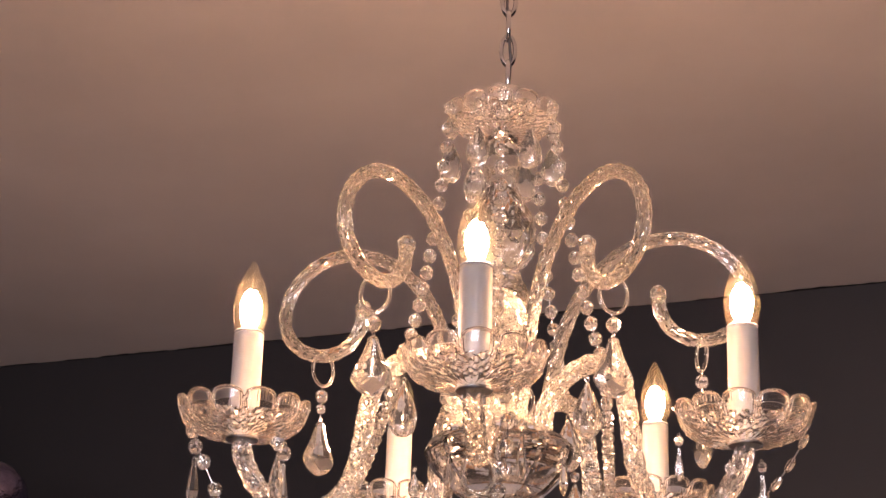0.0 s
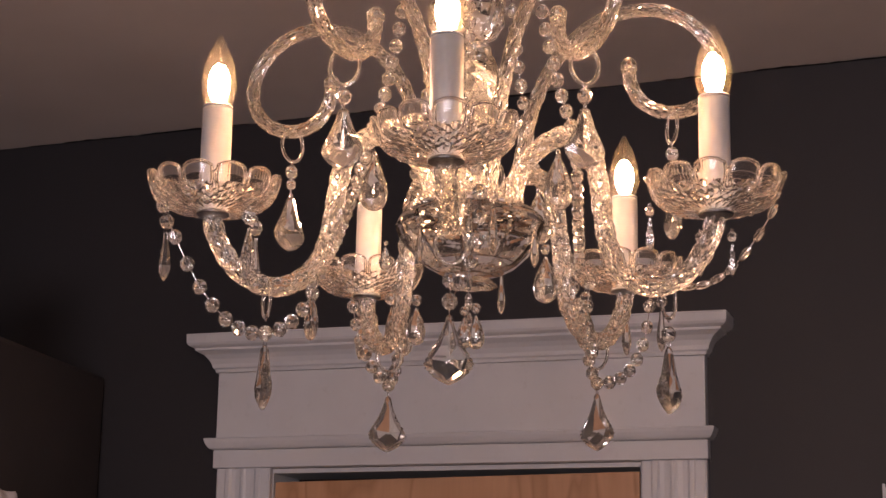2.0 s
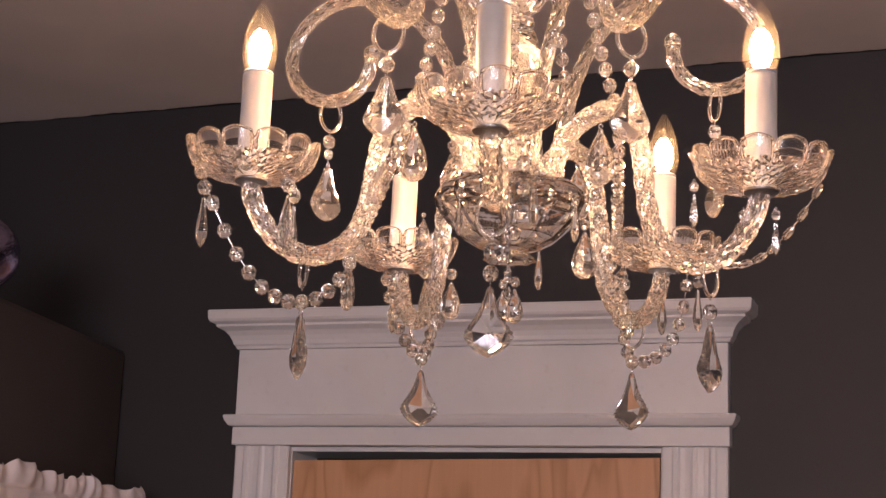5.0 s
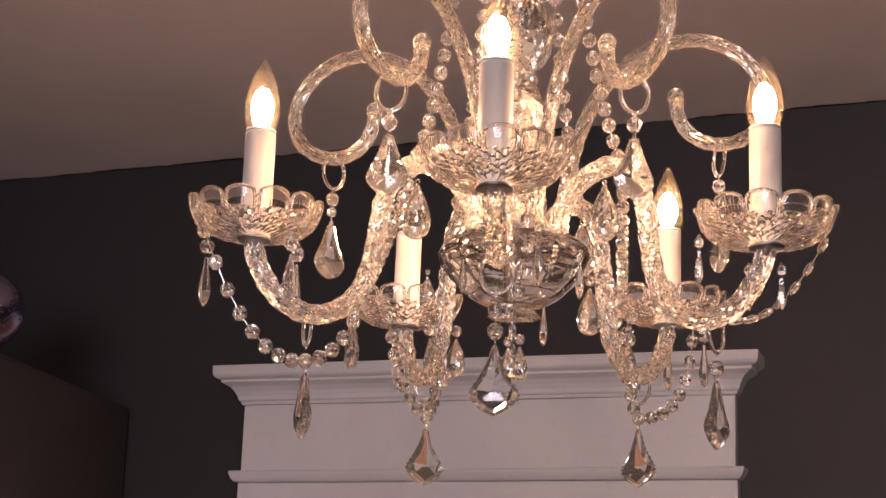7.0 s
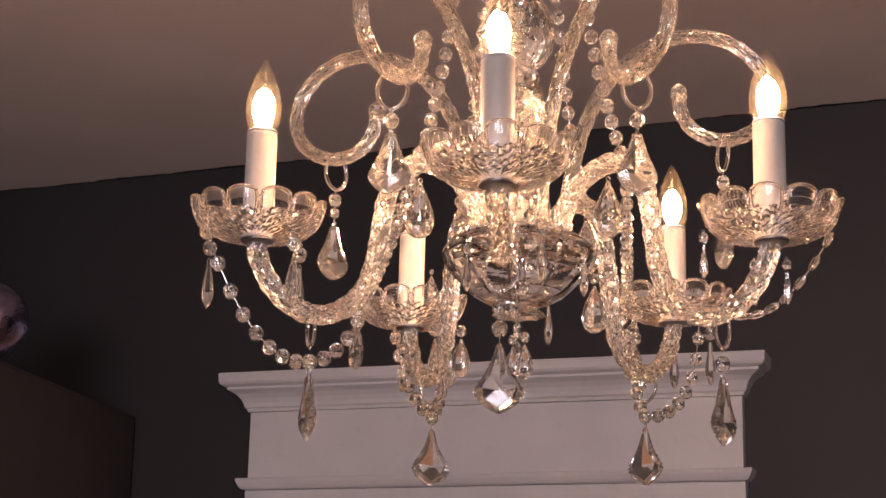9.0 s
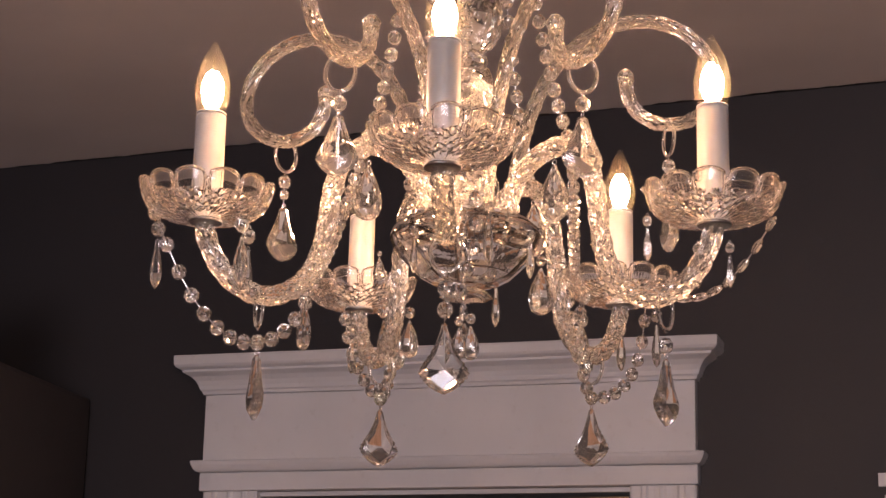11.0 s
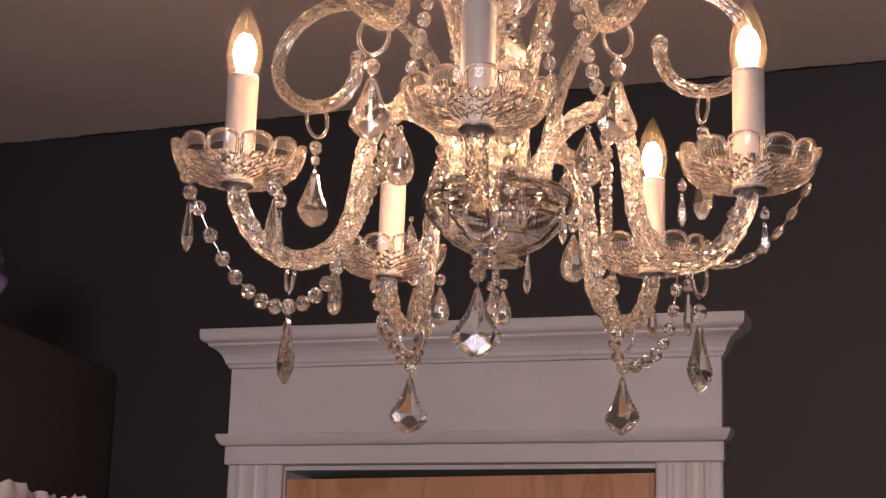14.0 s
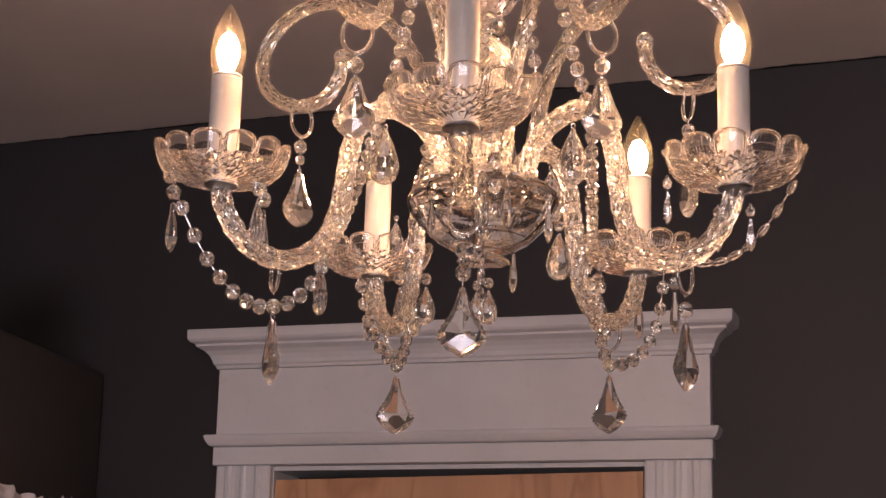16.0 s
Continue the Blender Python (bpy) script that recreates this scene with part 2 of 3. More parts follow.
def tube_bm(path, radius, sides=10, lobes=0, depth=0.0, twist=0.0, taper=None, round_ends=True, bm=None, closed=False):
    """A tube along a path; lobes and twist give the roped surface of twisted glass."""
    bm = bm or bmesh.new()
    n = len(path)
    rows, run = [], 0.0
    up = None
    for k, p in enumerate(path):
        if closed:
            t = (path[(k + 1) % n] - path[k - 1]).normalized()
        else:
            t = (path[min(k + 1, n - 1)] - path[max(k - 1, 0)]).normalized()
        if up is None:
            up = t.orthogonal().normalized()
        up = (up - t * up.dot(t)).normalized()
        side = t.cross(up)
        if k:
            run += (p - path[k - 1]).length
        rr = radius * (taper(k / (n - 1)) if taper else 1.0)
        row = []
        for i in range(sides):
            a = 2 * math.pi * i / sides
            r = rr * (1 + depth * math.cos(lobes * a - twist * run) + 0.6 * depth * math.cos(lobes * a + 0.7 * twist * run)) if lobes else rr
            row.append(bm.verts.new(p + (up * math.cos(a) + side * math.sin(a)) * r))
        rows.append(row)
    pairs = list(zip(rows, rows[1:])) + ([(rows[-1], rows[0])] if closed else [])
    for a, b in pairs:
        for i in range(sides):
            k = (i + 1) % sides
            bm.faces.new((a[i], a[k], b[k], b[i]))
    if not closed:
        for row, q, s in ((rows[0], path[0], path[0] - path[1]), (rows[-1], path[-1], path[-1] - path[-2])):
            tip = bm.verts.new(q + s.normalized() * (radius * 0.6 if round_ends else 0.0))
            for i in range(sides):
                bm.faces.new((row[i], row[(i + 1) % sides], tip))
    return bm


def ring_bm(r, wire, sx=1.0, sz=1.0, n=28, sides=8, plane="yz"):
    pts = []
    for k in range(n):
        a = 2 * math.pi * k / n
        c, s = r * sx * math.cos(a), r * sz * math.sin(a)
        pts.append(Vector((0, c, s)) if plane == "yz" else Vector((c, 0, s)))
    return tube_bm(pts, wire, sides, closed=True)


def no_shadow(ob):
    ob.visible_shadow = False
    return ob


# ---- the room ----
YW = 2.091          # face of the back wall
XP = -1.53          # foot of the half wall at the back wall
LEDGE = 2.277


def ceil_z(x):
    return 2.855 + 0.0184 * (x + 0.9)


def structure(name, bm, material, label):
    return tagged(part(name, bm, material), label, name.split("_")[0], "", "structure")


structure("floor", box_bm(-3.2, 2.7, -6.7, 2.6, -0.1, 0.0), FLOOR, "unseen floor, coloured honey brown to bounce warm light up")
bm = box_bm(-3.2, 2.7, -6.7, 2.6, 0, 0.1)
for v in bm.verts:
    v.co.z += ceil_z(v.co.x)
structure("ceiling", bm, CEIL, "off-white painted plaster ceiling, slightly uneven")
# wall paint run unevenly over onto the ceiling
bm = bmesh.new()
prev = None
for k in range(520):
    x = -2.5 + 4.9 * k / 519
    w = 0.006 + 0.012 * max(0.0, noise.noise((x * 2.3, 0.3, 0))) + 0.010 * noise.noise((x * 9.0, 1.7, 0)) + 0.007 * noise.noise((x * 40.0, 5.1, 0))
    pair = [bm.verts.new((x, YW - 0.001, ceil_z(x) - 0.0015)), bm.verts.new((x, YW - 0.001 - max(w, 0.001), ceil_z(x) - 0.0012))]
    if prev:
        bm.faces.new((prev[0], prev[1], pair[1], pair[0]))
    prev = pair
structure("trim_paint_edge", bm, WALL, "ragged edge of dark wall paint on the ceiling")
# back wall with the doorway left open
bm = bmesh.new()
box_bm(-3.0, -1.125, YW, YW + 0.14, 0, 2.95, bm=bm)
box_bm(-0.288, 2.5, YW, YW + 0.14, 0, 2.95, bm=bm)
box_bm(-1.125, -0.288, YW, YW + 0.14, 2.078, 2.95, bm=bm)
structure("wall_back", bm, WALL, "charcoal brown matt painted wall with a doorway")
structure("wall_right", box_bm(2.4, 2.54, -6.5, YW, 0, 2.99), WALL, "charcoal brown painted side wall")
structure("wall_left", box_bm(-2.74, -2.6, -6.5, YW, 0, 2.9), WALL, "charcoal brown painted side wall")
bm = bmesh.new()
box_bm(-2.6, 0.2, -6.5, -6.36, 0, 2.99, bm=bm)
box_bm(2.3, 2.4, -6.5, -6.36, 0, 2.99, bm=bm)
box_bm(0.2, 2.3, -6.5, -6.36, 0, 0.80, bm=bm)
box_bm(0.2, 2.3, -6.5, -6.36, 2.40, 2.99, bm=bm)
structure("wall_front", bm, WALL, "charcoal brown painted wall with a window opening")
# added panel that keeps the gap above the door dark
structure("wall_passage", box_bm(-1.6, 0.2, 3.0, 3.1, 0, 2.9), WALL, "added dark panel closing off the space behind the door")
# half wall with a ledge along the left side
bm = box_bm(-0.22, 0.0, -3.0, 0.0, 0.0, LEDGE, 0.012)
# its lighter colour stands in for light on this side
ob = structure("wall_half", bm, HALF, "half wall ending in a ledge below the ceiling, its dark paint lightened as if lit")
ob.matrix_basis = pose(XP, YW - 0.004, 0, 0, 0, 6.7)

# ---- door casing ----
XL, XR = -1.236, -0.165
casing = new("door_casing")
tagged(casing, "white painted wooden door casing with fluted sides and a deep crown", "door casing", "", "structure")


def mitred(profile, xl, xr, back):
    """A moulding run along the front with returns at both ends: (projection, height) pairs."""
    bm = bmesh.new()
    rows = []
    for o, z in profile:
        rows.append([bm.verts.new(c) for c in ((xl - o, back, z), (xl - o, back - 0.03 - o, z), (xr + o, back - 0.03 - o, z), (xr + o, back, z))])
    for a, b in zip(rows, rows[1:]):
        for i in range(3):
            bm.faces.new((a[i], a[i + 1], b[i + 1], b[i]))
        bm.faces.new((a[3], a[0], b[0], b[3]))
    bm.faces.new(rows[0])
    bm.faces.new(rows[-1])
    return bm


part("frieze_board", box_bm(XL, XR, YW - 0.03, YW - 0.001, 2.128, 2.272, 0.002), TRIM, casing)
crown = [(0.001, 2.2725), (0.004, 2.2725), (0.006, 2.279), (0.010, 2.282), (0.012, 2.290), (0.017, 2.300), (0.025, 2.309), (0.036, 2.315),
         (0.040, 2.317), (0.040, 2.322), (0.046, 2.324), (0.051, 2.327), (0.054, 2.332), (0.055, 2.350), (0.053, 2.352)]
part("crown_moulding", mitred(crown, XL, XR, YW - 0.001), TRIM, casing)
bead = [(0.002, 2.103), (0.010, 2.105), (0.014, 2.110), (0.018, 2.118), (0.020, 2.125), (0.018, 2.1275), (0.004, 2.128)]
part("bead_moulding", mitred(bead, XL, XR, YW - 0.001), TRIM, casing)
part("lintel_board", box_bm(XL - 0.004, XR + 0.004, YW - 0.032, YW - 0.001, 2.064, 2.1025, 0.002), TRIM, casing)


def fluted(x0, x1):
    w = x1 - x0
    prof = [(0.0, 0.0), (0.0, 0.016), (0.03, 0.019), (0.16, 0.019), (0.19, 0.0215), (0.25, 0.0215), (0.29, 0.0180), (0.36, 0.0172), (0.44, 0.0180), (0.48, 0.0205),
            (0.52, 0.0205), (0.56, 0.0180), (0.64, 0.0172), (0.71, 0.0180), (0.75, 0.0215), (0.81, 0.0215), (0.84, 0.019), (0.97, 0.019), (1.0, 0.016), (1.0, 0.0)]
    bm = bmesh.new()
    rows = [[bm.verts.new((x0 + w * u, YW - 0.001 - d, z)) for u, d in prof] for z in (0.0, 2.0635)]
    for i in range(len(prof) - 1):
        bm.faces.new((rows[0][i], rows[0][i + 1], rows[1][i + 1], rows[1][i]))
    bm.faces.new((rows[0][-1], rows[0][0], rows[1][0], rows[1][-1]))
    bm.faces.new(rows[0])
    bm.faces.new(rows[1])
    return bm


part("side_casing", fluted(-1.236, -1.110), TRIM, casing)
part("side_casing", fluted(-0.300, -0.166), TRIM, casing)
part("jamb", box_bm(-1.1248, -1.1085, YW - 0.001, YW + 0.14, 0, 2.063, 0.0015), TRIM, casing)
part("jamb", box_bm(-0.304, -0.2882, YW - 0.001, YW + 0.14, 0, 2.063, 0.0015), TRIM, casing)
part("head_jamb", box_bm(-1.1083, -0.304, YW - 0.001, YW + 0.14, 2.0535, 2.0635, 0.0015), TRIM, casing)

# ---- door ----
door = new("plywood_door")
tagged(door, "plain reddish brown plywood door, closed, its top edge out of square", "door")
bm = box_bm(-1.106, -0.307, YW + 0.004, YW + 0.022, 0.01, 2.041, 0.0012)
for v in bm.verts:
    if v.co.z > 1.5:
        v.co.z += (v.co.x + 0.7) * 0.0125 - 0.001
part("door_leaf", bm, WOOD, door)
bm = lathe_bm([(0, 1.832), (0.005, 1.832), (0.0062, 1.836), (0.0062, 1.862), (0.0055, 1.8625), (0.0062, 1.863), (0.0062, 1.893), (0.0055, 1.8935), (0.0062, 1.894), (0.0062, 1.918), (0.004, 1.922), (0, 1.924)], 14)
box_bm(-0.001, 0.010, 0.0005, 0.0035, 1.836, 1.918, 0.0006, bm)
part("hinge", bm, BRASS, door, "polished brass butt hinge", m=pose(-1.1035, YW - 0.004, 0))

# ---- curtain on its rod, along the half wall ----
cm = pose(-1.40, 2.0, 0, 0, 0, 3.0)
rod = new("curtain_rod")
tagged(rod, "thin white curtain rod carrying a sheer cafe curtain", "curtain rod")
rod.matrix_basis = cm
part("rod", tube_bm([Vector((0, y, 1.900)) for y in np.linspace(-1.55, -0.02, 12)], 0.006, 10), TRIM, rod, smooth=True)
for yy in (-1.5, -0.05):
    part("bracket", box_bm(-0.12 + 0.06 * (yy > -1), -0.004, yy - 0.006, yy + 0.006, 1.893, 1.906, 0.001), TRIM, rod)


def curtain_bm(rng, zs):
    """Gathered cloth: uneven folds, a rod pocket, and a ruffled heading above the rod."""
    bm = bmesh.new()
    nu = 520
    ph = [rng.uniform(0, 6.28) for _ in range(8)]
    rows = []
    for j, z in enumerate(zs):
        row = []
        for i in range(nu):
            u = i / (nu - 1)
            y = -1.5 + 1.475 * u
            s = u * 96 + 2.6 * math.sin(u * 9 + ph[0]) + 1.6 * math.sin(u * 23 + ph[1])
            fold = math.sin(s) + 0.5 * math.sin(2.3 * s + ph[2])
            puff = math.sin(u * 37 + ph[5]) + 0.7 * math.sin(u * 71 + ph[6])
            if z > 1.913:
                k = (z - 1.913) / 0.045
                x = 0.006 * math.sin(math.pi * k) ** 0.7 * (1 + 0.5 * puff) + 0.005 * fold * (0.4 + 0.6 * k) + 0.004 * k * math.sin(2.7 * s + ph[4])
                zz = z + k * (0.006 * puff + 0.004 * math.sin(1.9 * s + ph[3]) - 0.004)
                y += 0.008 * k * math.sin(0.9 * s + ph[7])
            elif z > 1.884:
                x = 0.0085 - 0.002 * ((z - 1.898) / 0.015) ** 2 + 0.0010 * fold
                zz = z + 0.0015 * math.sin(0.7 * s)
            else:
                k = min(1.0, (1.884 - z) / 0.09)
                x = 0.0075 * (1 - k) + 0.003 * k + (0.001 + 0.016 * k) * fold
                zz = z
                y += 0.045 * u * min(1.0, (1.884 - z) / 0.12) ** 0.5 + 0.008 * k * math.cos(s)
            row.append(bm.verts.new((x, y, zz)))
        rows.append(row)
    for a, b in zip(rows, rows[1:]):
        for i in range(nu - 1):
            bm.faces.new((a[i], a[i + 1], b[i + 1], b[i]))
    return bm


cur = new("curtain")
tagged(cur, "sheer white gathered cafe curtain with a ruffled heading", "curtain")
cur.matrix_basis = cm
part("heading", curtain_bm(random.Random(4), [1.958, 1.952, 1.945, 1.936, 1.927, 1.919, 1.914, 1.910, 1.904, 1.898, 1.892, 1.885]), SHEER_2, cur, "doubled ruffled heading", True)
part("panel", curtain_bm(random.Random(4), [1.8847, 1.879, 1.870, 1.855, 1.835, 1.80, 1.75, 1.68, 1.60, 1.50, 1.36, 1.24, 1.12]), SHEER, cur, "thin gauzy panel", True)

# ---- mirrored ball on the ledge ----
bm = bmesh.new()
bmesh.ops.create_uvsphere(bm, u_segments=40, v_segments=24, radius=0.072)
ball = part("mirrored_ball", bm, MIRROR, None, smooth=True)
tagged(ball, "shiny purple silver glass ball resting on the ledge", "ball")
ball.matrix_basis = pose(-1.47, 1.40, LEDGE + 0.071)

# ---- white lettering on the wall, too cut off to read ----
sign = new("wall_lettering")
tagged(sign, "raised white letter shapes fixed to the dark wall", "wall sign")
for name, x0, x1, z0, z1 in (("bar", 0.183, 0.200, 2.0565, 2.0825), ("bar", 0.2003, 0.30, 2.0725, 2.0825), ("bar", 0.2003, 0.30, 2.0565, 2.064),
                             ("bar", 0.194, 0.27, 2.033, 2.0405), ("stem", 0.1705, 0.1755, 1.977, 2.012), ("bar", 0.1757, 0.31, 1.985, 2.005)):
    part(name, box_bm(x0, x1, YW - 0.010, YW - 0.0005, z0, z1, 0.0012), WHITE, sign)

# ---- chandelier ----
CX, CY = -0.0060, -0.0019
HUB = 2.02
chand = new("chandelier")
tagged(chand, "five-light crystal chandelier with roped glass arms, lit, hung from a chain", "chandelier")
chand.matrix_basis = pose(CX, CY, HUB)


def axis_part(name, bm, material, label="", smooth=False, glassy=True, parent=None):
    ob = part(name, bm, material, parent or chand, label, smooth)
    return no_shadow(ob) if glassy else ob


def z(v):
    return v - HUB


# small repeated meshes
def facet_bead(r):
    bm = bmesh.new()
    prof = [(0, r), (r * 0.52, r * 0.86), (r * 0.92, r * 0.36), (r * 0.92, -r * 0.36), (r * 0.52, -r * 0.86), (0, -r)]
    return lathe_bm(prof, 8, lambda i, j, rr, zz: (rr * (1.0 if (i + j) % 2 else 0.95), zz))


def drop_bm(length, width, n=6, flat=1.0, low=0.66):
    """A cut drop hanging from the origin: a neck, a widening body and a blunt point."""
    w = width / 2
    prof = [(0, 0), (w * 0.34, -0.02 * length), (w * 0.40, -0.10 * length), (w * 0.52, -0.25 * length), (w * 0.82, -0.45 * length), (w, -low * length),
            (w * 0.86, -(low + 0.14) * length), (w * 0.5, -(low + 0.27) * length), (0, -length)]
    bm = lathe_bm(prof, n)
    for v in bm.verts:
        v.co.x *= flat
    return bm


def pendant_bm(length, width, thick, full=1.0, dent=0.92):
    """A flat leaf-shaped cut pendant with notched edges, a star cut on both faces."""
    bm = bmesh.new()
    half = [(0.0, 0.0), (0.13, 0.03), (0.17, 0.11), (0.25, 0.19), (0.34, 0.28), (0.45, 0.36), (0.57, 0.44), (0.72, 0.52), (0.87, 0.60), (0.98, 0.67), (0.98, 0.74),
            (0.86, 0.80), (0.70, 0.86), (0.48, 0.92), (0.24, 0.965), (0.0, 1.0)]
    fine = []
    for a, b in zip(half, half[1:]):
        fine += [a, ((a[0] + b[0]) / 2, (a[1] + b[1]) / 2)]
    half = fine + [half[-1]]
    out = []
    for k, (u, v) in enumerate(half):
        notch = 1.02 if k % 2 else dent
        out.append((u ** full * notch * width / 2, -v * length))
    loop = out + [(-x, y) for x, y in out[-2:0:-1]]
    rim_f = [bm.verts.new((-0.0012, x, y)) for x, y in loop]
    rim_b = [bm.verts.new((0.0012, x, y)) for x, y in loop]
    n = len(loop)
    for i in range(n):
        k = (i + 1) % n
        bm.faces.new((rim_f[i], rim_f[k], rim_b[k], rim_b[i]))
    cuts = [(0.0, 0.07), (0.30, 0.44), (0.66, 0.63), (0.50, 0.80), (0.0, 0.93), (-0.50, 0.80), (-0.66, 0.63), (-0.30, 0.44)]
    half_n = len(half) - 1

    def cut_of(i):
        k = i if i <= half_n else n - i
        c = 0 if k < 4 else 1 if k < 14 else 2 if k < 20 else 3 if k < 26 else 4
        return c if i <= half_n else (8 - c) % 8
    for rim, s in ((rim_f, -1), (rim_b, 1)):
        mid = [bm.verts.new((s * thick * (0.30 if k in (0, 4) else 0.36), u * width / 2, -v * length)) for k, (u, v) in enumerate(cuts)]
        top = bm.verts.new((s * thick / 2, 0, -0.66 * length))
        for i in range(n):
            k = (i + 1) % n
            a, b = cut_of(i), cut_of(k)
            bm.faces.new((rim[i], rim[k], mid[a]))
            if a != b:
                bm.faces.new((rim[k], mid[b], mid[a]))
        for i in range(8):
            bm.faces.new((mid[i], mid[(i + 1) % 8], top))
    return bm


BEAD = mesh_of("bead", facet_bead(0.0066), CRYSTAL)
BEAD_S = mesh_of("small_bead", facet_bead(0.0050), CRYSTAL)
SPEAR = mesh_of("spear_drop", drop_bm(0.042, 0.0105, 6), CRYSTAL)


def tear_bm(length, width, n=12, flat=0.55):
    """A rounded, faceted teardrop hanging from the origin."""
    w = width / 2
    prof = [(0, 0), (0.16, 0.02), (0.22, 0.08), (0.45, 0.20), (0.70, 0.34), (0.90, 0.50), (1.0, 0.65), (0.95, 0.80), (0.74, 0.915), (0.38, 0.98), (0, 1.0)]
    bm = lathe_bm([(w * r, -length * h) for r, h in prof], n, lambda i, j, r, h: (r * (1.0 if (i + j) % 2 else 0.965), h))
    for v in bm.verts:
        v.co.x *= flat
    return bm


TEAR = mesh_of("teardrop", tear_bm(0.042, 0.022), CRYSTAL)
LEAF = mesh_of("leaf_pendant", pendant_bm(0.0535, 0.0385, 0.012), CRYSTAL)
LEAF_M = mesh_of("leaf_pendant_m", pendant_bm(0.050, 0.034, 0.014, 0.72, 0.985), CRYSTAL)
RING = mesh_of("ring", ring_bm(0.0135, 0.0017, 0.9, 1.15), CRYSTAL, True)
PIN = mesh_of("wire_loop", ring_bm(0.0021, 0.00045, 0.8, 1.0, 10, 5), CHROME, True)


def hang(name, me, parent, m, label=""):
    return no_shadow(put(name, me, parent, m, label))


def hanging_pendant(parent, at, leaf=LEAF, ring=True, turn=0.0, gap=0.0, drop=0.0, label="clear cut crystal leaf pendant"):
    """Ring, small bead and leaf under a point, as sub-parts of the arm or scroll that carries them."""
    p = Vector(at)
    t = Matrix.Rotation(radians(turn), 4, "Z")
    if ring:
        hang("ring", RING, parent, Matrix.Translation(p + Vector((0, 0, -0.0085))) @ t)
        p = p + Vector((0, 0, -0.026))
    put("wire_loop", PIN, parent, Matrix.Translation(p + Vector((0, 0, 0.001))))
    p = p + Vector((0, 0, -0.008 - gap))
    hang("bead", BEAD, parent, Matrix.Translation(p))
    if drop:
        rod_bm = tube_bm([p + Vector((0, 0, -0.006)), p + Vector((0, 0, -0.010 - drop))], 0.0005, 5)
        part("pin", rod_bm, CHROME, parent)
        p = p + Vector((0, 0, -drop))
        hang("small_bead", BEAD_S, parent, Matrix.Translation(p + Vector((0, 0, 0.002))))
    put("wire_loop", PIN, parent, Matrix.Translation(p + Vector((0, 0, -0.0085))) @ Matrix.Rotation(1.57, 4, "Z"))
    hang("pendant", leaf, parent, Matrix.Translation(p + Vector((0, 0, -0.0100))) @ t, label)


# chain of oval links up to the ceiling, and its eye
chain = axis_part("chain", ring_bm(0.0075, 0.0014, 0.8, 1.0), CHROME, "polished steel chain", True, False)
chain.matrix_basis = pose(0.0035, 0.0011, z(2.378))
LINK = mesh_of("link", ring_bm(0.0082, 0.0023, 0.78, 1.85, 24, 8), CHROME, True)
n_links, zz = 0, 2.396
while zz < 2.862:
    put("link", LINK, chain, pose(0, 0, zz - 2.378, 0, 0, 20 + 90 * (n_links % 2)))
    n_links, zz = n_links + 1, zz + 0.0262
cord = part("cord", tube_bm([Vector((0.003 * math.sin(k * 1.3), 0.003 * math.cos(k * 1.7), 0.008 + 0.026 * k)) for k in range(19)], 0.0016, 6), STEEL, chain, smooth=True)

# central column, from the top down
axis_part("cap", lathe_bm([(0, z(2.386)), (0.010, z(2.3845)), (0.018, z(2.380)), (0.0235, z(2.372)), (0.0245, z(2.366)), (0.023, z(2.363)), (0, z(2.362))], 24), CHROME, "chrome cap", True, False)


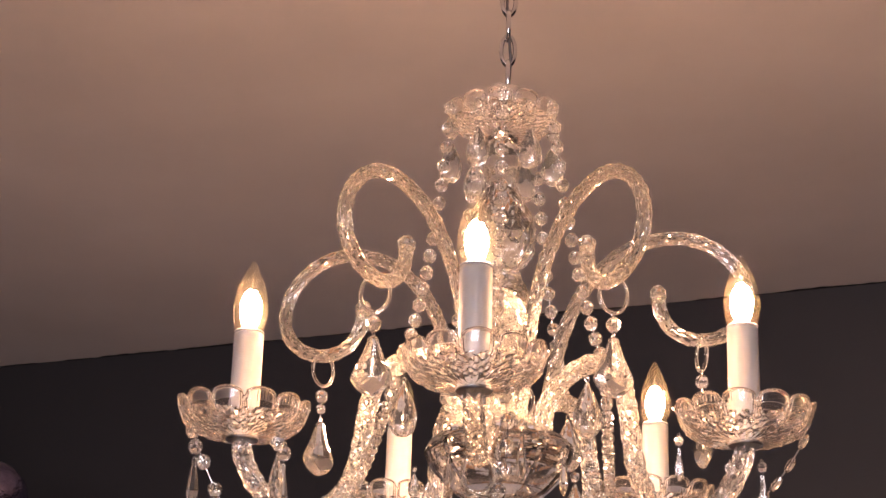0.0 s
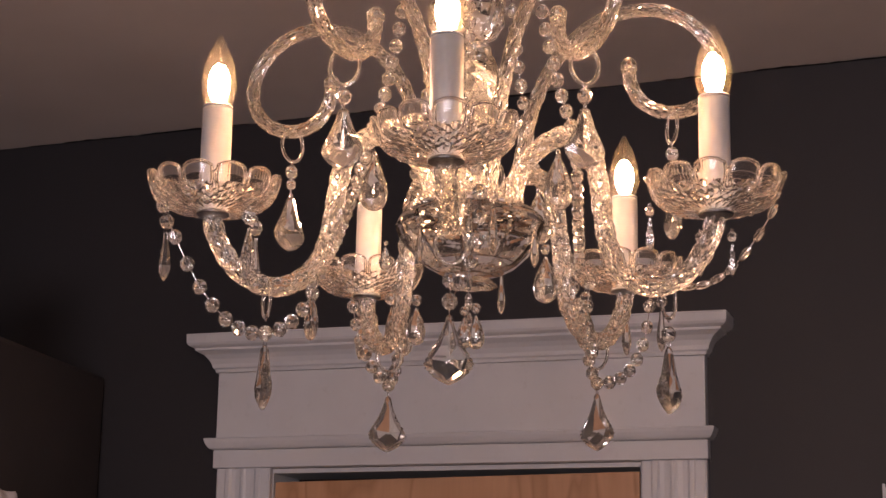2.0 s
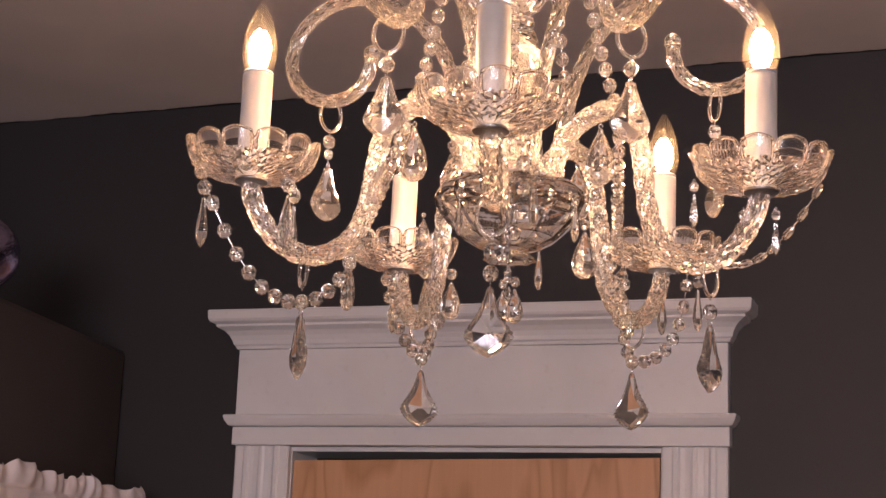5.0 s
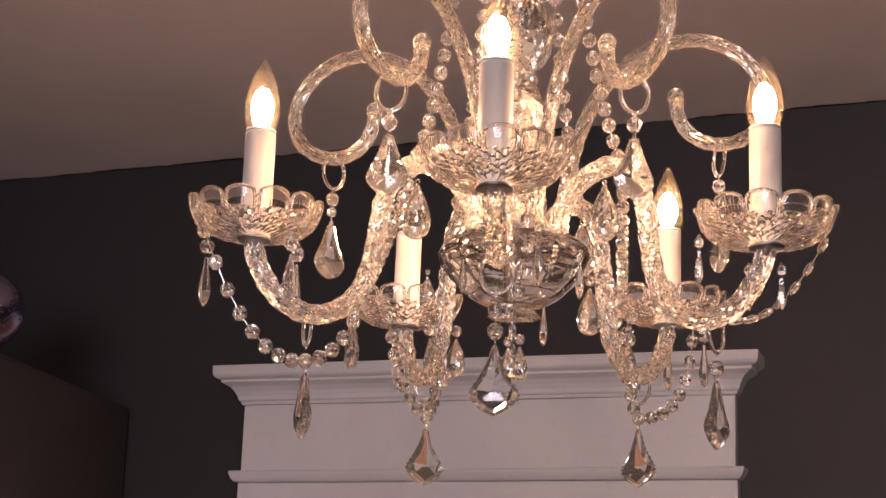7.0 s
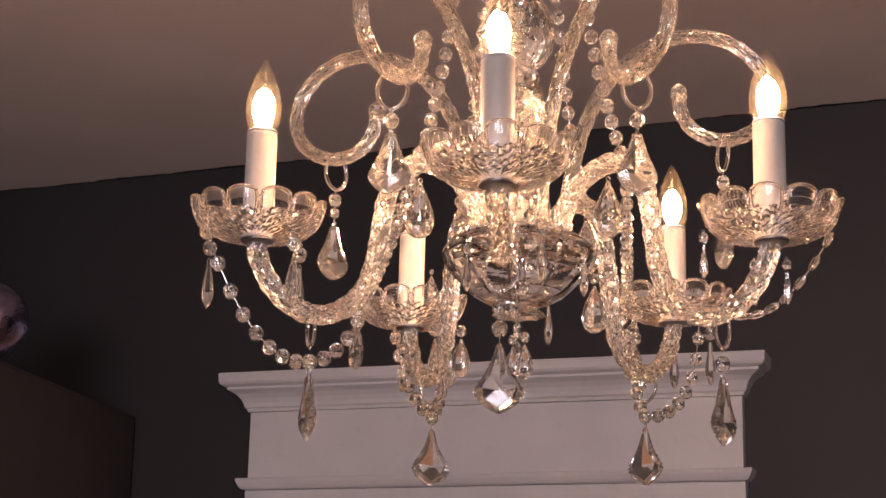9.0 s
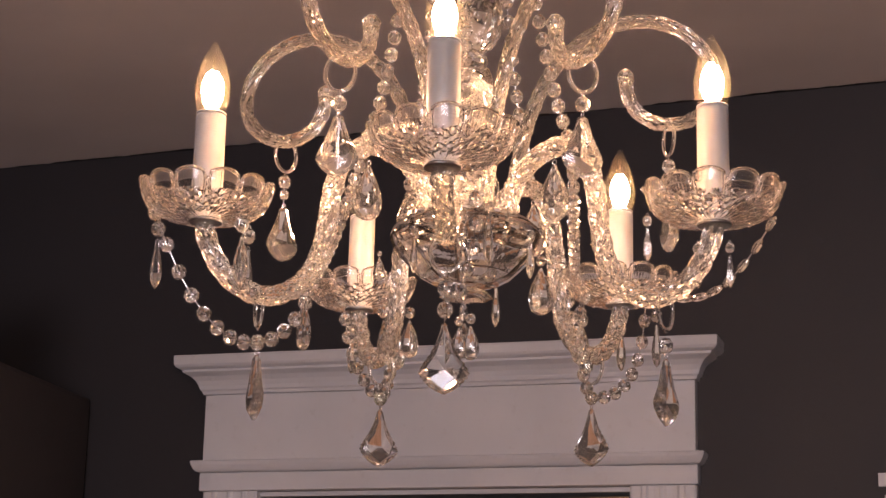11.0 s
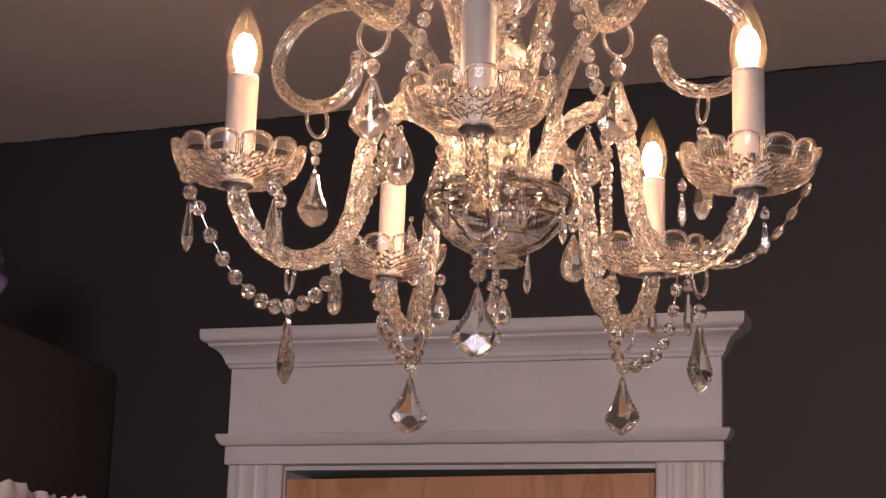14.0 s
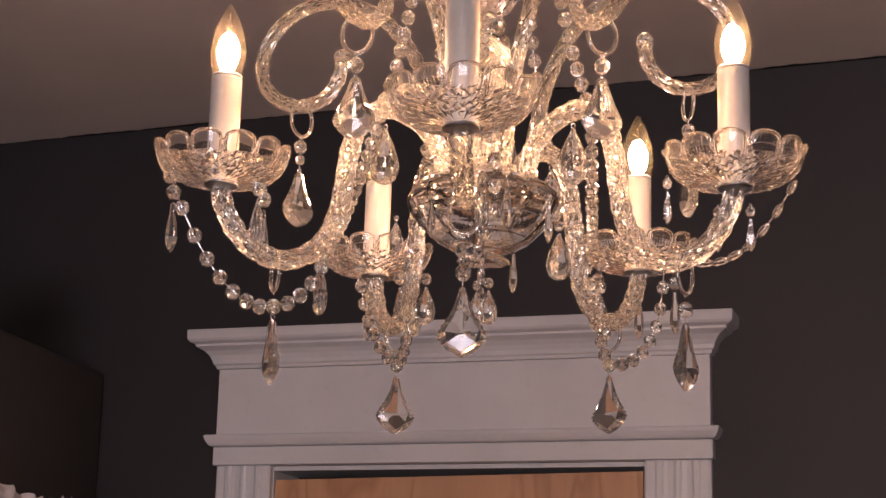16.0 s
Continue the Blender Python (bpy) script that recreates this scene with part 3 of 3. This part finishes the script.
def dish(r, depth, petals, base_r, thick, cuts=True, n=120):
    """A pressed glass dish with a rim of rounded petals and a cut underside."""
    t = thick
    rng = random.Random(7)
    outer = [(r * 0.50, depth * 0.03), (r * 0.64, depth * 0.10), (r * 0.76, depth * 0.21), (r * 0.86, depth * 0.35), (r * 0.93, depth * 0.50), (r * 0.975, depth * 0.70), (r, depth * 0.93)]
    low = []
    for (r0, z0), (r1, z1) in zip(outer[:4], outer[1:5]):
        low += [(r0, z0), ((r0 + r1) / 2 + r * 0.01, (z0 + z1) / 2)]
    inner = [(r - t * 0.5, depth * 1.03), (r - t * 1.2, depth * 0.98), (r * 0.975 - t, depth * 0.72), (r * 0.92 - t, depth * 0.54), (r * 0.80 - t, depth * 0.36), (r * 0.62 - t, depth * 0.22),
             (base_r * 0.9, depth * 0.15), (base_r * 0.7, depth * 0.14)]
    prof = [(base_r * 0.7, 0.0), (base_r, 0.0)] + low + outer[4:] + [(r + t * 0.15, depth)] + inner

    def wob(i, j, rr, zz):
        c = abs(math.sin(petals * math.pi * i / n))
        f = zz / depth
        rr *= 1 + 0.06 * (c ** 0.6 - 0.75) * min(1.0, max(0.0, (f - 0.12) / 0.5))
        if cuts and 2 <= j <= 9:
            rr += r * 0.022 * (1 if (i // 2 + j) % 2 else -1) + r * rng.uniform(-0.012, 0.012)
            zz += depth * rng.uniform(-0.025, 0.025)
        return rr, zz + min(1.0, max(0.0, (f - 0.55) / 0.38)) * depth * 0.24 * (c ** 0.5 - 1)
    bm = lathe_bm(prof + [prof[0]], n, wob)
    # raised round border of every petal
    def at_h(f):
        for (r0, z0), (r1, z1) in zip(outer, outer[1:]):
            if f * depth <= z1:
                return r0 + (r1 - r0) * max(0.0, (f * depth - z0) / (z1 - z0))
        return outer[-1][0]
    top = [(o / 10, 1 + 0.24 * (math.cos(o / 10 * math.pi / 2) ** 0.5 - 1)) for o in range(-8, 9, 2)]
    side = [(0.55, 0.24), (0.80, 0.36), (0.87, 0.55), (0.86, 0.75)]
    shape = [(-o, f) for o, f in side] + top + side[::-1]
    path = []
    for p in range(petals):
        for o, f in shape:
            a = (p + 0.5 + o * 0.5) * 2 * math.pi / petals
            rr = at_h(f) * (1 + 0.06 * (math.cos(o * math.pi / 2) ** 0.6 - 0.75) * min(1.0, f * 1.6)) + t * 0.1
            path.append(Vector((rr * math.cos(a), rr * math.sin(a), f * depth)))
    tube_bm(path, t * 0.52, 6, bm=bm, closed=True)
    return bm


part("crown_dish", dish(0.050, 0.026, 12, 0.016, 0.0022), PRESSED, chand, "scalloped clear glass dish", m=pose(0, 0, z(2.335))).visible_shadow = False
axis_part("collar", lathe_bm([(0, z(2.336)), (0.013, z(2.335)), (0.0145, z(2.331)), (0.013, z(2.327)), (0, z(2.326))], 20), CHROME, "chrome collar", True, False)
vase = [(0, 2.3262), (0.013, 2.326), (0.0165, 2.322), (0.0205, 2.315), (0.0200, 2.309), (0.0165, 2.299), (0.0152, 2.290), (0.0165, 2.279), (0.0215, 2.267), (0.0275, 2.256),
        (0.0310, 2.243), (0.0322, 2.231), (0.0300, 2.220), (0.0240, 2.210), (0.0170, 2.2055), (0, 2.205)]
axis_part("vase", lathe_bm([(r, z(h)) for r, h in vase], 20, lambda i, j, r, h: (r * (1 + (0.045 if (i + j) % 2 else -0.02) * (j > 7)), h)), VASE, "diamond-cut clear glass vase stem")
axis_part("ball", lathe_bm([(0, z(2.2045)), (0.013, z(2.204)), (0.0195, z(2.199)), (0.0205, z(2.195)), (0.0185, z(2.190)), (0.012, z(2.1868)), (0, z(2.1865))], 14), CRYSTAL, "cut glass ball")
axis_part("collar", lathe_bm([(0, z(2.1860)), (0.0145, z(2.1855)), (0.016, z(2.183)), (0.0145, z(2.1805)), (0, z(2.180))], 20), CHROME, "chrome collar", True, False)
bell = [(0, 2.1795), (0.014, 2.179), (0.020, 2.174), (0.0265, 2.168), (0.030, 2.157), (0.0315, 2.145), (0.029, 2.135), (0.024, 2.127), (0.0225, 2.112), (0.022, 2.095), (0.0235, 2.078), (0.028, 2.066), (0.034, 2.0605), (0, 2.0603)]
axis_part("column", lathe_bm([(r, z(h)) for r, h in bell], 18, lambda i, j, r, h: (r * (1.04 if (i + j) % 2 else 0.97), h)), CUT, "cut clear glass column")
plate = [(0, 2.0602), (0.030, 2.0600), (0.031, 2.0545), (0.043, 2.0538), (0.0445, 2.0520), (0.0445, 2.0490), (0.043, 2.0475), (0, 2.0470)]
axis_part("receiver_plate", lathe_bm([(r, z(h)) for r, h in plate], 80, lambda i, j, r, h: (r * (0.93 if 3 <= j <= 5 and i % 4 < 2 else 1.0), h)), CHROME, "notched chrome plate holding the arms", False, False)
bowl = [(0.045, 2.0465), (0.058, 2.0468), (0.0660, 2.0455), (0.0705, 2.0420), (0.0725, 2.0370), (0.0720, 2.0310), (0.0690, 2.0240), (0.0630, 2.0160), (0.0540, 2.0080), (0.0445, 2.0000), (0.0320, 1.9938),
        (0.0170, 1.9910), (0.0006, 1.9890), (0.0006, 1.9925), (0.018, 1.9945), (0.040, 2.0040), (0.0570, 2.0195), (0.0640, 2.0345), (0.0620, 2.0410), (0.045, 2.0435), (0.045, 2.0465)]
FLUTES, STEPS = 9, 8


def bowl_cut(i, j, r, h):
    """Broad hollow flutes between sharp ridges, under a rim of low scallops."""
    r *= 0.90
    u = math.sin(math.pi * (i % STEPS) / STEPS)
    if 2 <= j <= 10:
        r *= 1.01 - 0.045 * u * min(1.0, (11 - j) / 4)
    if 15 <= j <= 18:
        r *= 1.01 - 0.035 * u
    if j in (1, 2, 3, 4):
        h += 0.0035 * u - 0.0025
    return r, h


no_shadow(part("bottom_bowl", lathe_bm([(r, z(h)) for r, h in bowl], FLUTES * STEPS, bowl_cut), BOWL, chand, "flute-cut clear glass bowl with a scalloped rim", m=pose(0.0038, 0.0012, 0)))
axis_part("bowl_core", lathe_bm([(0, z(2.0458)), (0.030, z(2.0455)), (0.030, z(2.0425)), (0.010, z(2.040)), (0.0055, z(2.034)), (0.0055, z(1.996)), (0, z(1.9945))], 16), CHROME, "chrome rod inside the bowl", True, False)
foot = [(0.004, 1.9895), (0.012, 1.9888), (0.0175, 1.9865), (0.0205, 1.9835), (0.0215, 1.9815), (0.0198, 1.9820), (0.0155, 1.9845), (0.0100, 1.9865), (0.004, 1.9870), (0.004, 1.9895)]
no_shadow(part("bowl_foot", lathe_bm([(r, z(h)) for r, h in foot], 48, lambda i, j, r, h: (r * (1 + 0.07 * abs(math.sin(math.pi * i / 6)) * (r > 0.014)), h)), CRYSTAL, chand, "ruffled clear glass foot under the bowl", m=pose(0.0046, 0.0014, 0)))

# arms: roped glass, dish, disc, sleeve, bulb
ARM = [(0.040, 2.054), (0.0425, 2.070), (0.050, 2.083), (0.062, 2.094), (0.078, 2.102), (0.093, 2.1035), (0.107, 2.0975), (0.118, 2.083), (0.1245, 2.060), (0.1275, 2.038), (0.131, 2.015),
       (0.1375, 1.994), (0.149, 1.977), (0.166, 1.966), (0.183, 1.9635), (0.200, 1.9685), (0.2155, 1.981), (0.2265, 1.998), (0.2315, 2.012), (0.232, 2.019)]
CUP = 0.232
arm_path = spline([(r, 0, z(h)) for r, h in ARM], 100)
ARM_ME = mesh_of("arm", tube_bm(arm_path, 0.0080, 24, 6, 0.085, 300.0), ROPE)
flat_path = spline([(r, 0, z(h if h > 2.02 or r < 0.12 else 2.02 - (2.02 - h) * 0.70)) for r, h in ARM], 100)
FRONT_ARM_ME = mesh_of("front_arm", tube_bm(flat_path, 0.0080, 24, 6, 0.085, 300.0), ROPE)
PAN_ME = mesh_of("drip_pan", dish(0.0540, 0.0295, 12, 0.017, 0.0030), PRESSED)
DISC_ME = mesh_of("disc", lathe_bm([(0, 0), (0.0133, 0), (0.0138, 0.0006), (0.0138, 0.0016), (0.0133, 0.0022), (0, 0.0022)], 28), STEEL)
SLEEVE_ME = mesh_of("sleeve", lathe_bm([(0, 0.0), (0.0122, 0.0), (0.0126, 0.002), (0.0126, 0.086), (0.0124, 0.0885), (0.0112, 0.0895), (0.0100, 0.0885), (0.0096, 0.082), (0, 0.081)], 32), SLEEVE, True)
# Added thin disc that keeps each bulb's light off its own sleeve top
SHIELD_ME = mesh_of("bulb_shield", lathe_bm([(0, 0), (0.0122, 0), (0.0126, 0.0004), (0.0126, 0.0010), (0.0120, 0.0016), (0.0090, 0.0022), (0, 0.0022)], 32), TRIM, True)
bulb_prof = [(0.0085, 0.0), (0.0105, 0.005), (0.0135, 0.0115), (0.0150, 0.0185), (0.0149, 0.025), (0.0134, 0.033), (0.0106, 0.042), (0.0075, 0.049), (0.0045, 0.0545), (0.0030, 0.057), (0.0018, 0.0595), (0, 0.0600)]
BULB_ME = mesh_of("bulb", lathe_bm(bulb_prof, 32), BULB, True)
# Glowing coil made far wider than a filament, to fill out its glare
fil = bmesh.new()
coil = []
for k in range(90):
    u = k / 89
    a = u * 2 * math.pi * 9
    w = 0.0068 * math.sin(math.pi * u) ** 0.6 + 0.0012
    coil.append(Vector((w * math.cos(a), w * math.sin(a), 0.0085 + 0.0285 * u)))
tube_bm(coil, 0.0016, 6, bm=fil)
FIL_ME = mesh_of("filament", fil, FILAMENT, True)
MOUNT_ME = mesh_of("mount", lathe_bm([(0, -0.004), (0.0035, -0.004), (0.003, 0.004), (0.0016, 0.008), (0.0011, 0.045), (0.0004, 0.052), (0, 0.0525)], 10), STEM, True)

ARMS = [(-75.9, 0.0151, 0.0066), (-17.4, 0.0086, -0.0028), (68.1, 0.0094, -0.0019), (131.5, 0.0122, -0.0046), (-141.6, -0.0076, 0.0028)]
LOW = [0.0045, 0.0050, 0.0010, 0.0, 0.0010]
STRETCH = [1.013, 1.022, 0.978, 0.988, 0.968]
BULB_LONG = [1.103, 1.098, 1.135, 1.12, 1.138]
HANG = [0.186, 0.197, 0.194, 0.180, 0.176]
arm_m, cups = [], []
for az, dr, dz in ARMS:
    m = Matrix.Rotation(radians(az), 4, "Z") @ Matrix.Translation((dr, 0, dz))
    front = not arm_m
    arm = no_shadow(put("arm", FRONT_ARM_ME if front else ARM_ME, chand, m, "twisted clear glass arm"))
    arm_m.append(m)
    low = LOW[len(cups)]
    cups.append(m @ Vector((CUP, 0, 0.002 - low)))
    tilt = Matrix.Rotation(radians(random.uniform(-0.5, 0.5)), 4, "X")
    at = Matrix.Translation((CUP, 0, -low)) @ tilt
    put("disc", DISC_ME, arm, at, "dull steel disc under the drip pan")
    pan = no_shadow(put("drip_pan", PAN_ME, arm, at @ pose(0, 0, 0.0024, 0, 0, random.uniform(0, 30)), "scalloped pressed glass drip pan"))
    up = STRETCH[len(arm_m) - 1]
    put("candle_sleeve", SLEEVE_ME, arm, at @ pose(0, 0, 0.0060) @ Matrix.Diagonal((1, 1, up, 1)), "white plastic candle sleeve")
    b0 = at @ pose(0, 0, 0.0060 + 0.0855 * up) @ Matrix.Diagonal((1, 1, BULB_LONG[len(arm_m) - 1], 1))
    put("bulb_shield", SHIELD_ME, arm, at @ pose(0, 0, 0.0062 + 0.0895 * up), "added white disc that shades the candle sleeve from its bulb")
    no_shadow(put("bulb", BULB_ME, arm, b0, "clear glass candle bulb, lit"))
    no_shadow(put("bulb_mount", MOUNT_ME, arm, b0))
    put("filament", FIL_ME, arm, b0, "glowing filament")
    hanging_pendant(arm, (HANG[len(arm_m) - 1] - dr, 0, z(1.9775 if front else 1.961)), LEAF, gap=0.003, drop=0.0165 if front else 0.0)

# scrolls between the arms
SCROLL = [(0.036, 2.054), (0.040, 2.085), (0.046, 2.115), (0.054, 2.145), (0.067, 2.176), (0.086, 2.203), (0.110, 2.224), (0.138, 2.236), (0.168, 2.239), (0.196, 2.229), (0.216, 2.208),
          (0.222, 2.182), (0.213, 2.160), (0.193, 2.146), (0.170, 2.143), (0.151, 2.151), (0.141, 2.167), (0.139, 2.181)]
scroll_path = spline([(r, 0, z(h)) for r, h in SCROLL], 100)
TIP = mesh_of("tip", facet_bead(0.0084), CRYSTAL)
SCROLL_ME = mesh_of("scroll", tube_bm(scroll_path, 0.0060, 24, 6, 0.085, 330.0), SCROLL_GLASS)
for az, dr, dz, drop, turn in ((253.8, 0.0, 0.0, 0.0, 25), (174.5, -0.002, -0.003, 0.014, -22), (-41.8, 0.004, 0.0, 0.0, -10), (25.6, 0.006, 0.006, 0.018, 8), (100.5, 0.0, 0.0, 0.0, 0)):
    m = Matrix.Rotation(radians(az), 4, "Z") @ Matrix.Translation((dr, 0, dz))
    sc = no_shadow(put("scroll", SCROLL_ME, chand, m, "twisted clear glass scroll"))
    hang("tip", TIP, sc, pose(0.139, 0, z(2.184)), "clear glass knob")
    hanging_pendant(sc, (0.178, 0, z(2.138)), LEAF_M, turn=turn, drop=drop)


# strands of beads
def strand(a, b, sag, big=BEAD, out=Vector((0, 0, 0)), slim=False):
    """Beads on wire pins between two points, hanging in a curve."""
    a, b = Vector(a), Vector(b)
    n = max(4, round(math.hypot((b - a).length, 1.6 * (sag + out.length)) / 0.0172) + 1)
    pts = []
    for k in range(n):
        u = k / (n - 1)
        pts.append(a.lerp(b, u) + (Vector((0, 0, -sag)) + out) * (4 * u * (1 - u)))
    wire = part("bead_strand", tube_bm(pts, 0.00055, 5), CHROME, chand, "strand of clear faceted crystal beads", True)
    for k, p in enumerate(pts):
        turn = Matrix.Rotation(0.7 * k, 4, "Z")
        if slim:
            d = pts[min(k + 1, n - 1)] - pts[max(k - 1, 0)]
            turn = d.to_track_quat("Z", "X").to_matrix().to_4x4() @ Matrix.Diagonal((0.55, 0.55, 1.15, 1))
        hang("bead", big, wire, Matrix.Translation(p) @ turn)
    return pts


rim = Vector((0, 0, z(2.352)))
SIDE, DEEP = Vector((0.955, 0.296, 0)), Vector((-0.296, 0.955, 0))
for k, (az, dr, dz) in enumerate(ARMS):
    # from the crown down to the hump of each arm
    a = Matrix.Rotation(radians(az + 4), 4, "Z") @ Vector((0.053, 0, 0)) + rim
    hump = arm_m[k] @ Vector((0.094, 0.006, z(2.113)))
    strand(a, hump, 0.012, BEAD, Matrix.Rotation(radians(az), 4, "Z") @ Vector((-0.004, 0, 0)))
# and on from the humps of the side arms to the back pans, and down the back arms to their pendants
for k, n_k, su, sv in ((4, 3, -0.9, -0.4), (1, 2, -0.9, -0.4)):
    strand(arm_m[k] @ Vector((0.098, 0.008, z(2.108))), cups[n_k] + (SIDE * su + DEEP * sv) * 0.050 + Vector((0, 0, 0.022)), 0.014)
for k in (2,):
    strand(arm_m[k] @ Vector((0.100, -0.012, z(2.100))), arm_m[k] @ Vector((0.166, -0.008, z(1.950))), 0.020)
# swags under the pans: arm of the pan, side, depth, arm of the pendant, sag, bow
for pan_k, su, sv, j_k, sag, bow in ((4, -0.98, -0.2, 4, 0.030, 0.0), (3, -0.35, -0.6, 3, 0.012, -0.006), (3, 0.8, 0.3, 3, 0.014, 0.004),
                                   (2, -0.85, -0.3, 2, 0.012, -0.006), (2, 0.55, -0.5, 2, 0.026, 0.012), (0, 0.55, 0.75, 0, 0.004, 0.010)):
    rim_p = cups[pan_k] + (SIDE * su + DEEP * sv) * 0.041 + Vector((0, 0, 0.004))
    strand(rim_p, arm_m[j_k] @ Vector((HANG[j_k] - ARMS[j_k][1], 0, z(1.950 if j_k == 1 else 1.924))), sag, BEAD, SIDE * bow)
strand((0.263, 0.0112, z(2.034)), (0.1953, -0.0106, z(1.969)), 0.0165, BEAD, slim=True)
strand((0.0244, -0.0709, z(2.034)), (0.0253, -0.0707, z(1.9368)), 0.0, BEAD, slim=True)

strand(arm_m[4] @ Vector((0.1335, 0.0, z(2.000))), arm_m[4] @ Vector((HANG[4] - ARMS[4][1], 0, z(1.924))), 0.016, BEAD, SIDE * 0.006)
ob = hang("pear_drop", TEAR, chand, Matrix.Translation(arm_m[4] @ Vector((0.128, 0.0, z(1.964))) - SIDE * 0.0165) @ Matrix.Rotation(0.6, 4, "Z"), "clear cut crystal pear drop")
hang("bead", BEAD, ob, pose(0, 0, 0.0082))

for x, y, h, size in ((0.0224, -0.0730, 1.9400, 0.62), (0.0310, -0.0690, 1.9420, 0.68), (-0.0838, 0.1096, 1.9880, 0.85)):
    ob = hang("pear_drop", TEAR, chand, pose(x, y, z(h), 0, 0, 100) @ Matrix.Diagonal((size, size, size, 1)), "clear cut crystal pear drop")
    hang("bead", BEAD, ob, pose(0, 0, 0.0082))

# drops at the rims
DROPS = [[],
         [(-0.95, -0.1, SPEAR), (0.35, 0.7, SPEAR), (-0.2, 0.9, SPEAR)],
         [(-0.95, 0.1, TEAR), (0.9, 0.3, SPEAR), (0.1, 0.9, SPEAR)],
         [(0.55, -0.6, TEAR), (0.85, -0.2, TEAR), (-0.2, 0.9, SPEAR), (0.95, 0.3, TEAR)],
         [(-0.98, 0.0, SPEAR), (0.70, -0.4, TEAR), (0.75, 0.4, SPEAR)]]
for k, drops in enumerate(DROPS):
    for su, sv, me in drops:
        d = (SIDE * su + DEEP * sv).normalized()
        far = 0.053 if (k, su) == (1, -0.95) else 0.038
        p = cups[k] + d * far + Vector((0, 0, 0.004 + (far - 0.038) * 0.7))
        ob = hang("rim_drop", me, chand, Matrix.Translation(p + Vector((0, 0, -0.020))) @ Matrix.Rotation(math.atan2(d.y, d.x) + 0.9, 4, "Z") @ Matrix.Scale(0.66 if k == 1 else 1.0, 4), "clear cut crystal drop")
        hang("bead", BEAD, ob, pose(0, 0, 0.0082))
        put("wire_loop", PIN, ob, pose(0, 0, 0.0158))
# an almond drop under the hump of each arm
ALMOND = mesh_of("almond_drop", tear_bm(0.049, 0.0255, 14), CRYSTAL)
for k, m in enumerate(arm_m):
    p = m @ Vector((0.090 - 0.3 * ARMS[k][1], -0.004, z(2.0915)))
    ob = hang("almond_drop", ALMOND, chand, Matrix.Translation(p + Vector((0, 0, -0.0045))) @ Matrix.Rotation(radians(107), 4, "Z"), "large clear almond-shaped crystal drop")
    put("wire_loop", PIN, ob, pose(0, 0, 0.002))
for k in range(6):
    a = radians(60 * k + 20)
    p = Vector((0.047 * math.cos(a), 0.047 * math.sin(a), z(2.328)))
    ob = hang("rim_drop", TEAR, chand, Matrix.Translation(p) @ Matrix.Rotation(radians(107) + 0.3 * math.sin(a), 4, "Z"), "clear cut crystal teardrop")
    hang("bead", BEAD, ob, pose(0, 0, 0.0085))
    hang("bead", BEAD_S, ob, pose(0, 0, 0.0205))
LOOP = mesh_of("loop", ring_bm(0.0080, 0.0013, 1.0, 1.2), CRYSTAL, True)
for k, (lx, ly) in enumerate(((-0.022, -0.016), (0.004, -0.024), (-0.030, 0.004))):
    hang("crown_loop", LOOP, chand, pose(lx, ly, z(2.369), 12 * k - 10, 20, 60 + 35 * k), "small clear glass loop")
# drops hung from the rim of the bowl
for su, sv, me, h, size in ((0.93, 0.10, TEAR, 2.011, 1.0), (0.42, 0.85, SPEAR, 2.005, 0.85), (-0.52, -0.88, SPEAR, 2.018, 0.75), (0.30, -1.0, SPEAR, 2.036, 1.0),
                           (-0.95, 0.0, TEAR, 2.016, 0.5), (0.78, -0.62, SPEAR, 2.022, 0.8)):
    p = (SIDE * su + DEEP * sv) * 0.074 + Vector((0, 0, z(h)))
    ob = hang("rim_drop", me, chand, Matrix.Translation(p) @ Matrix.Rotation(radians(107), 4, "Z") @ Matrix.Diagonal((size, size, size, 1)), "clear cut crystal drop")
    hang("bead", BEAD_S, ob, pose(0, 0, 0.006))
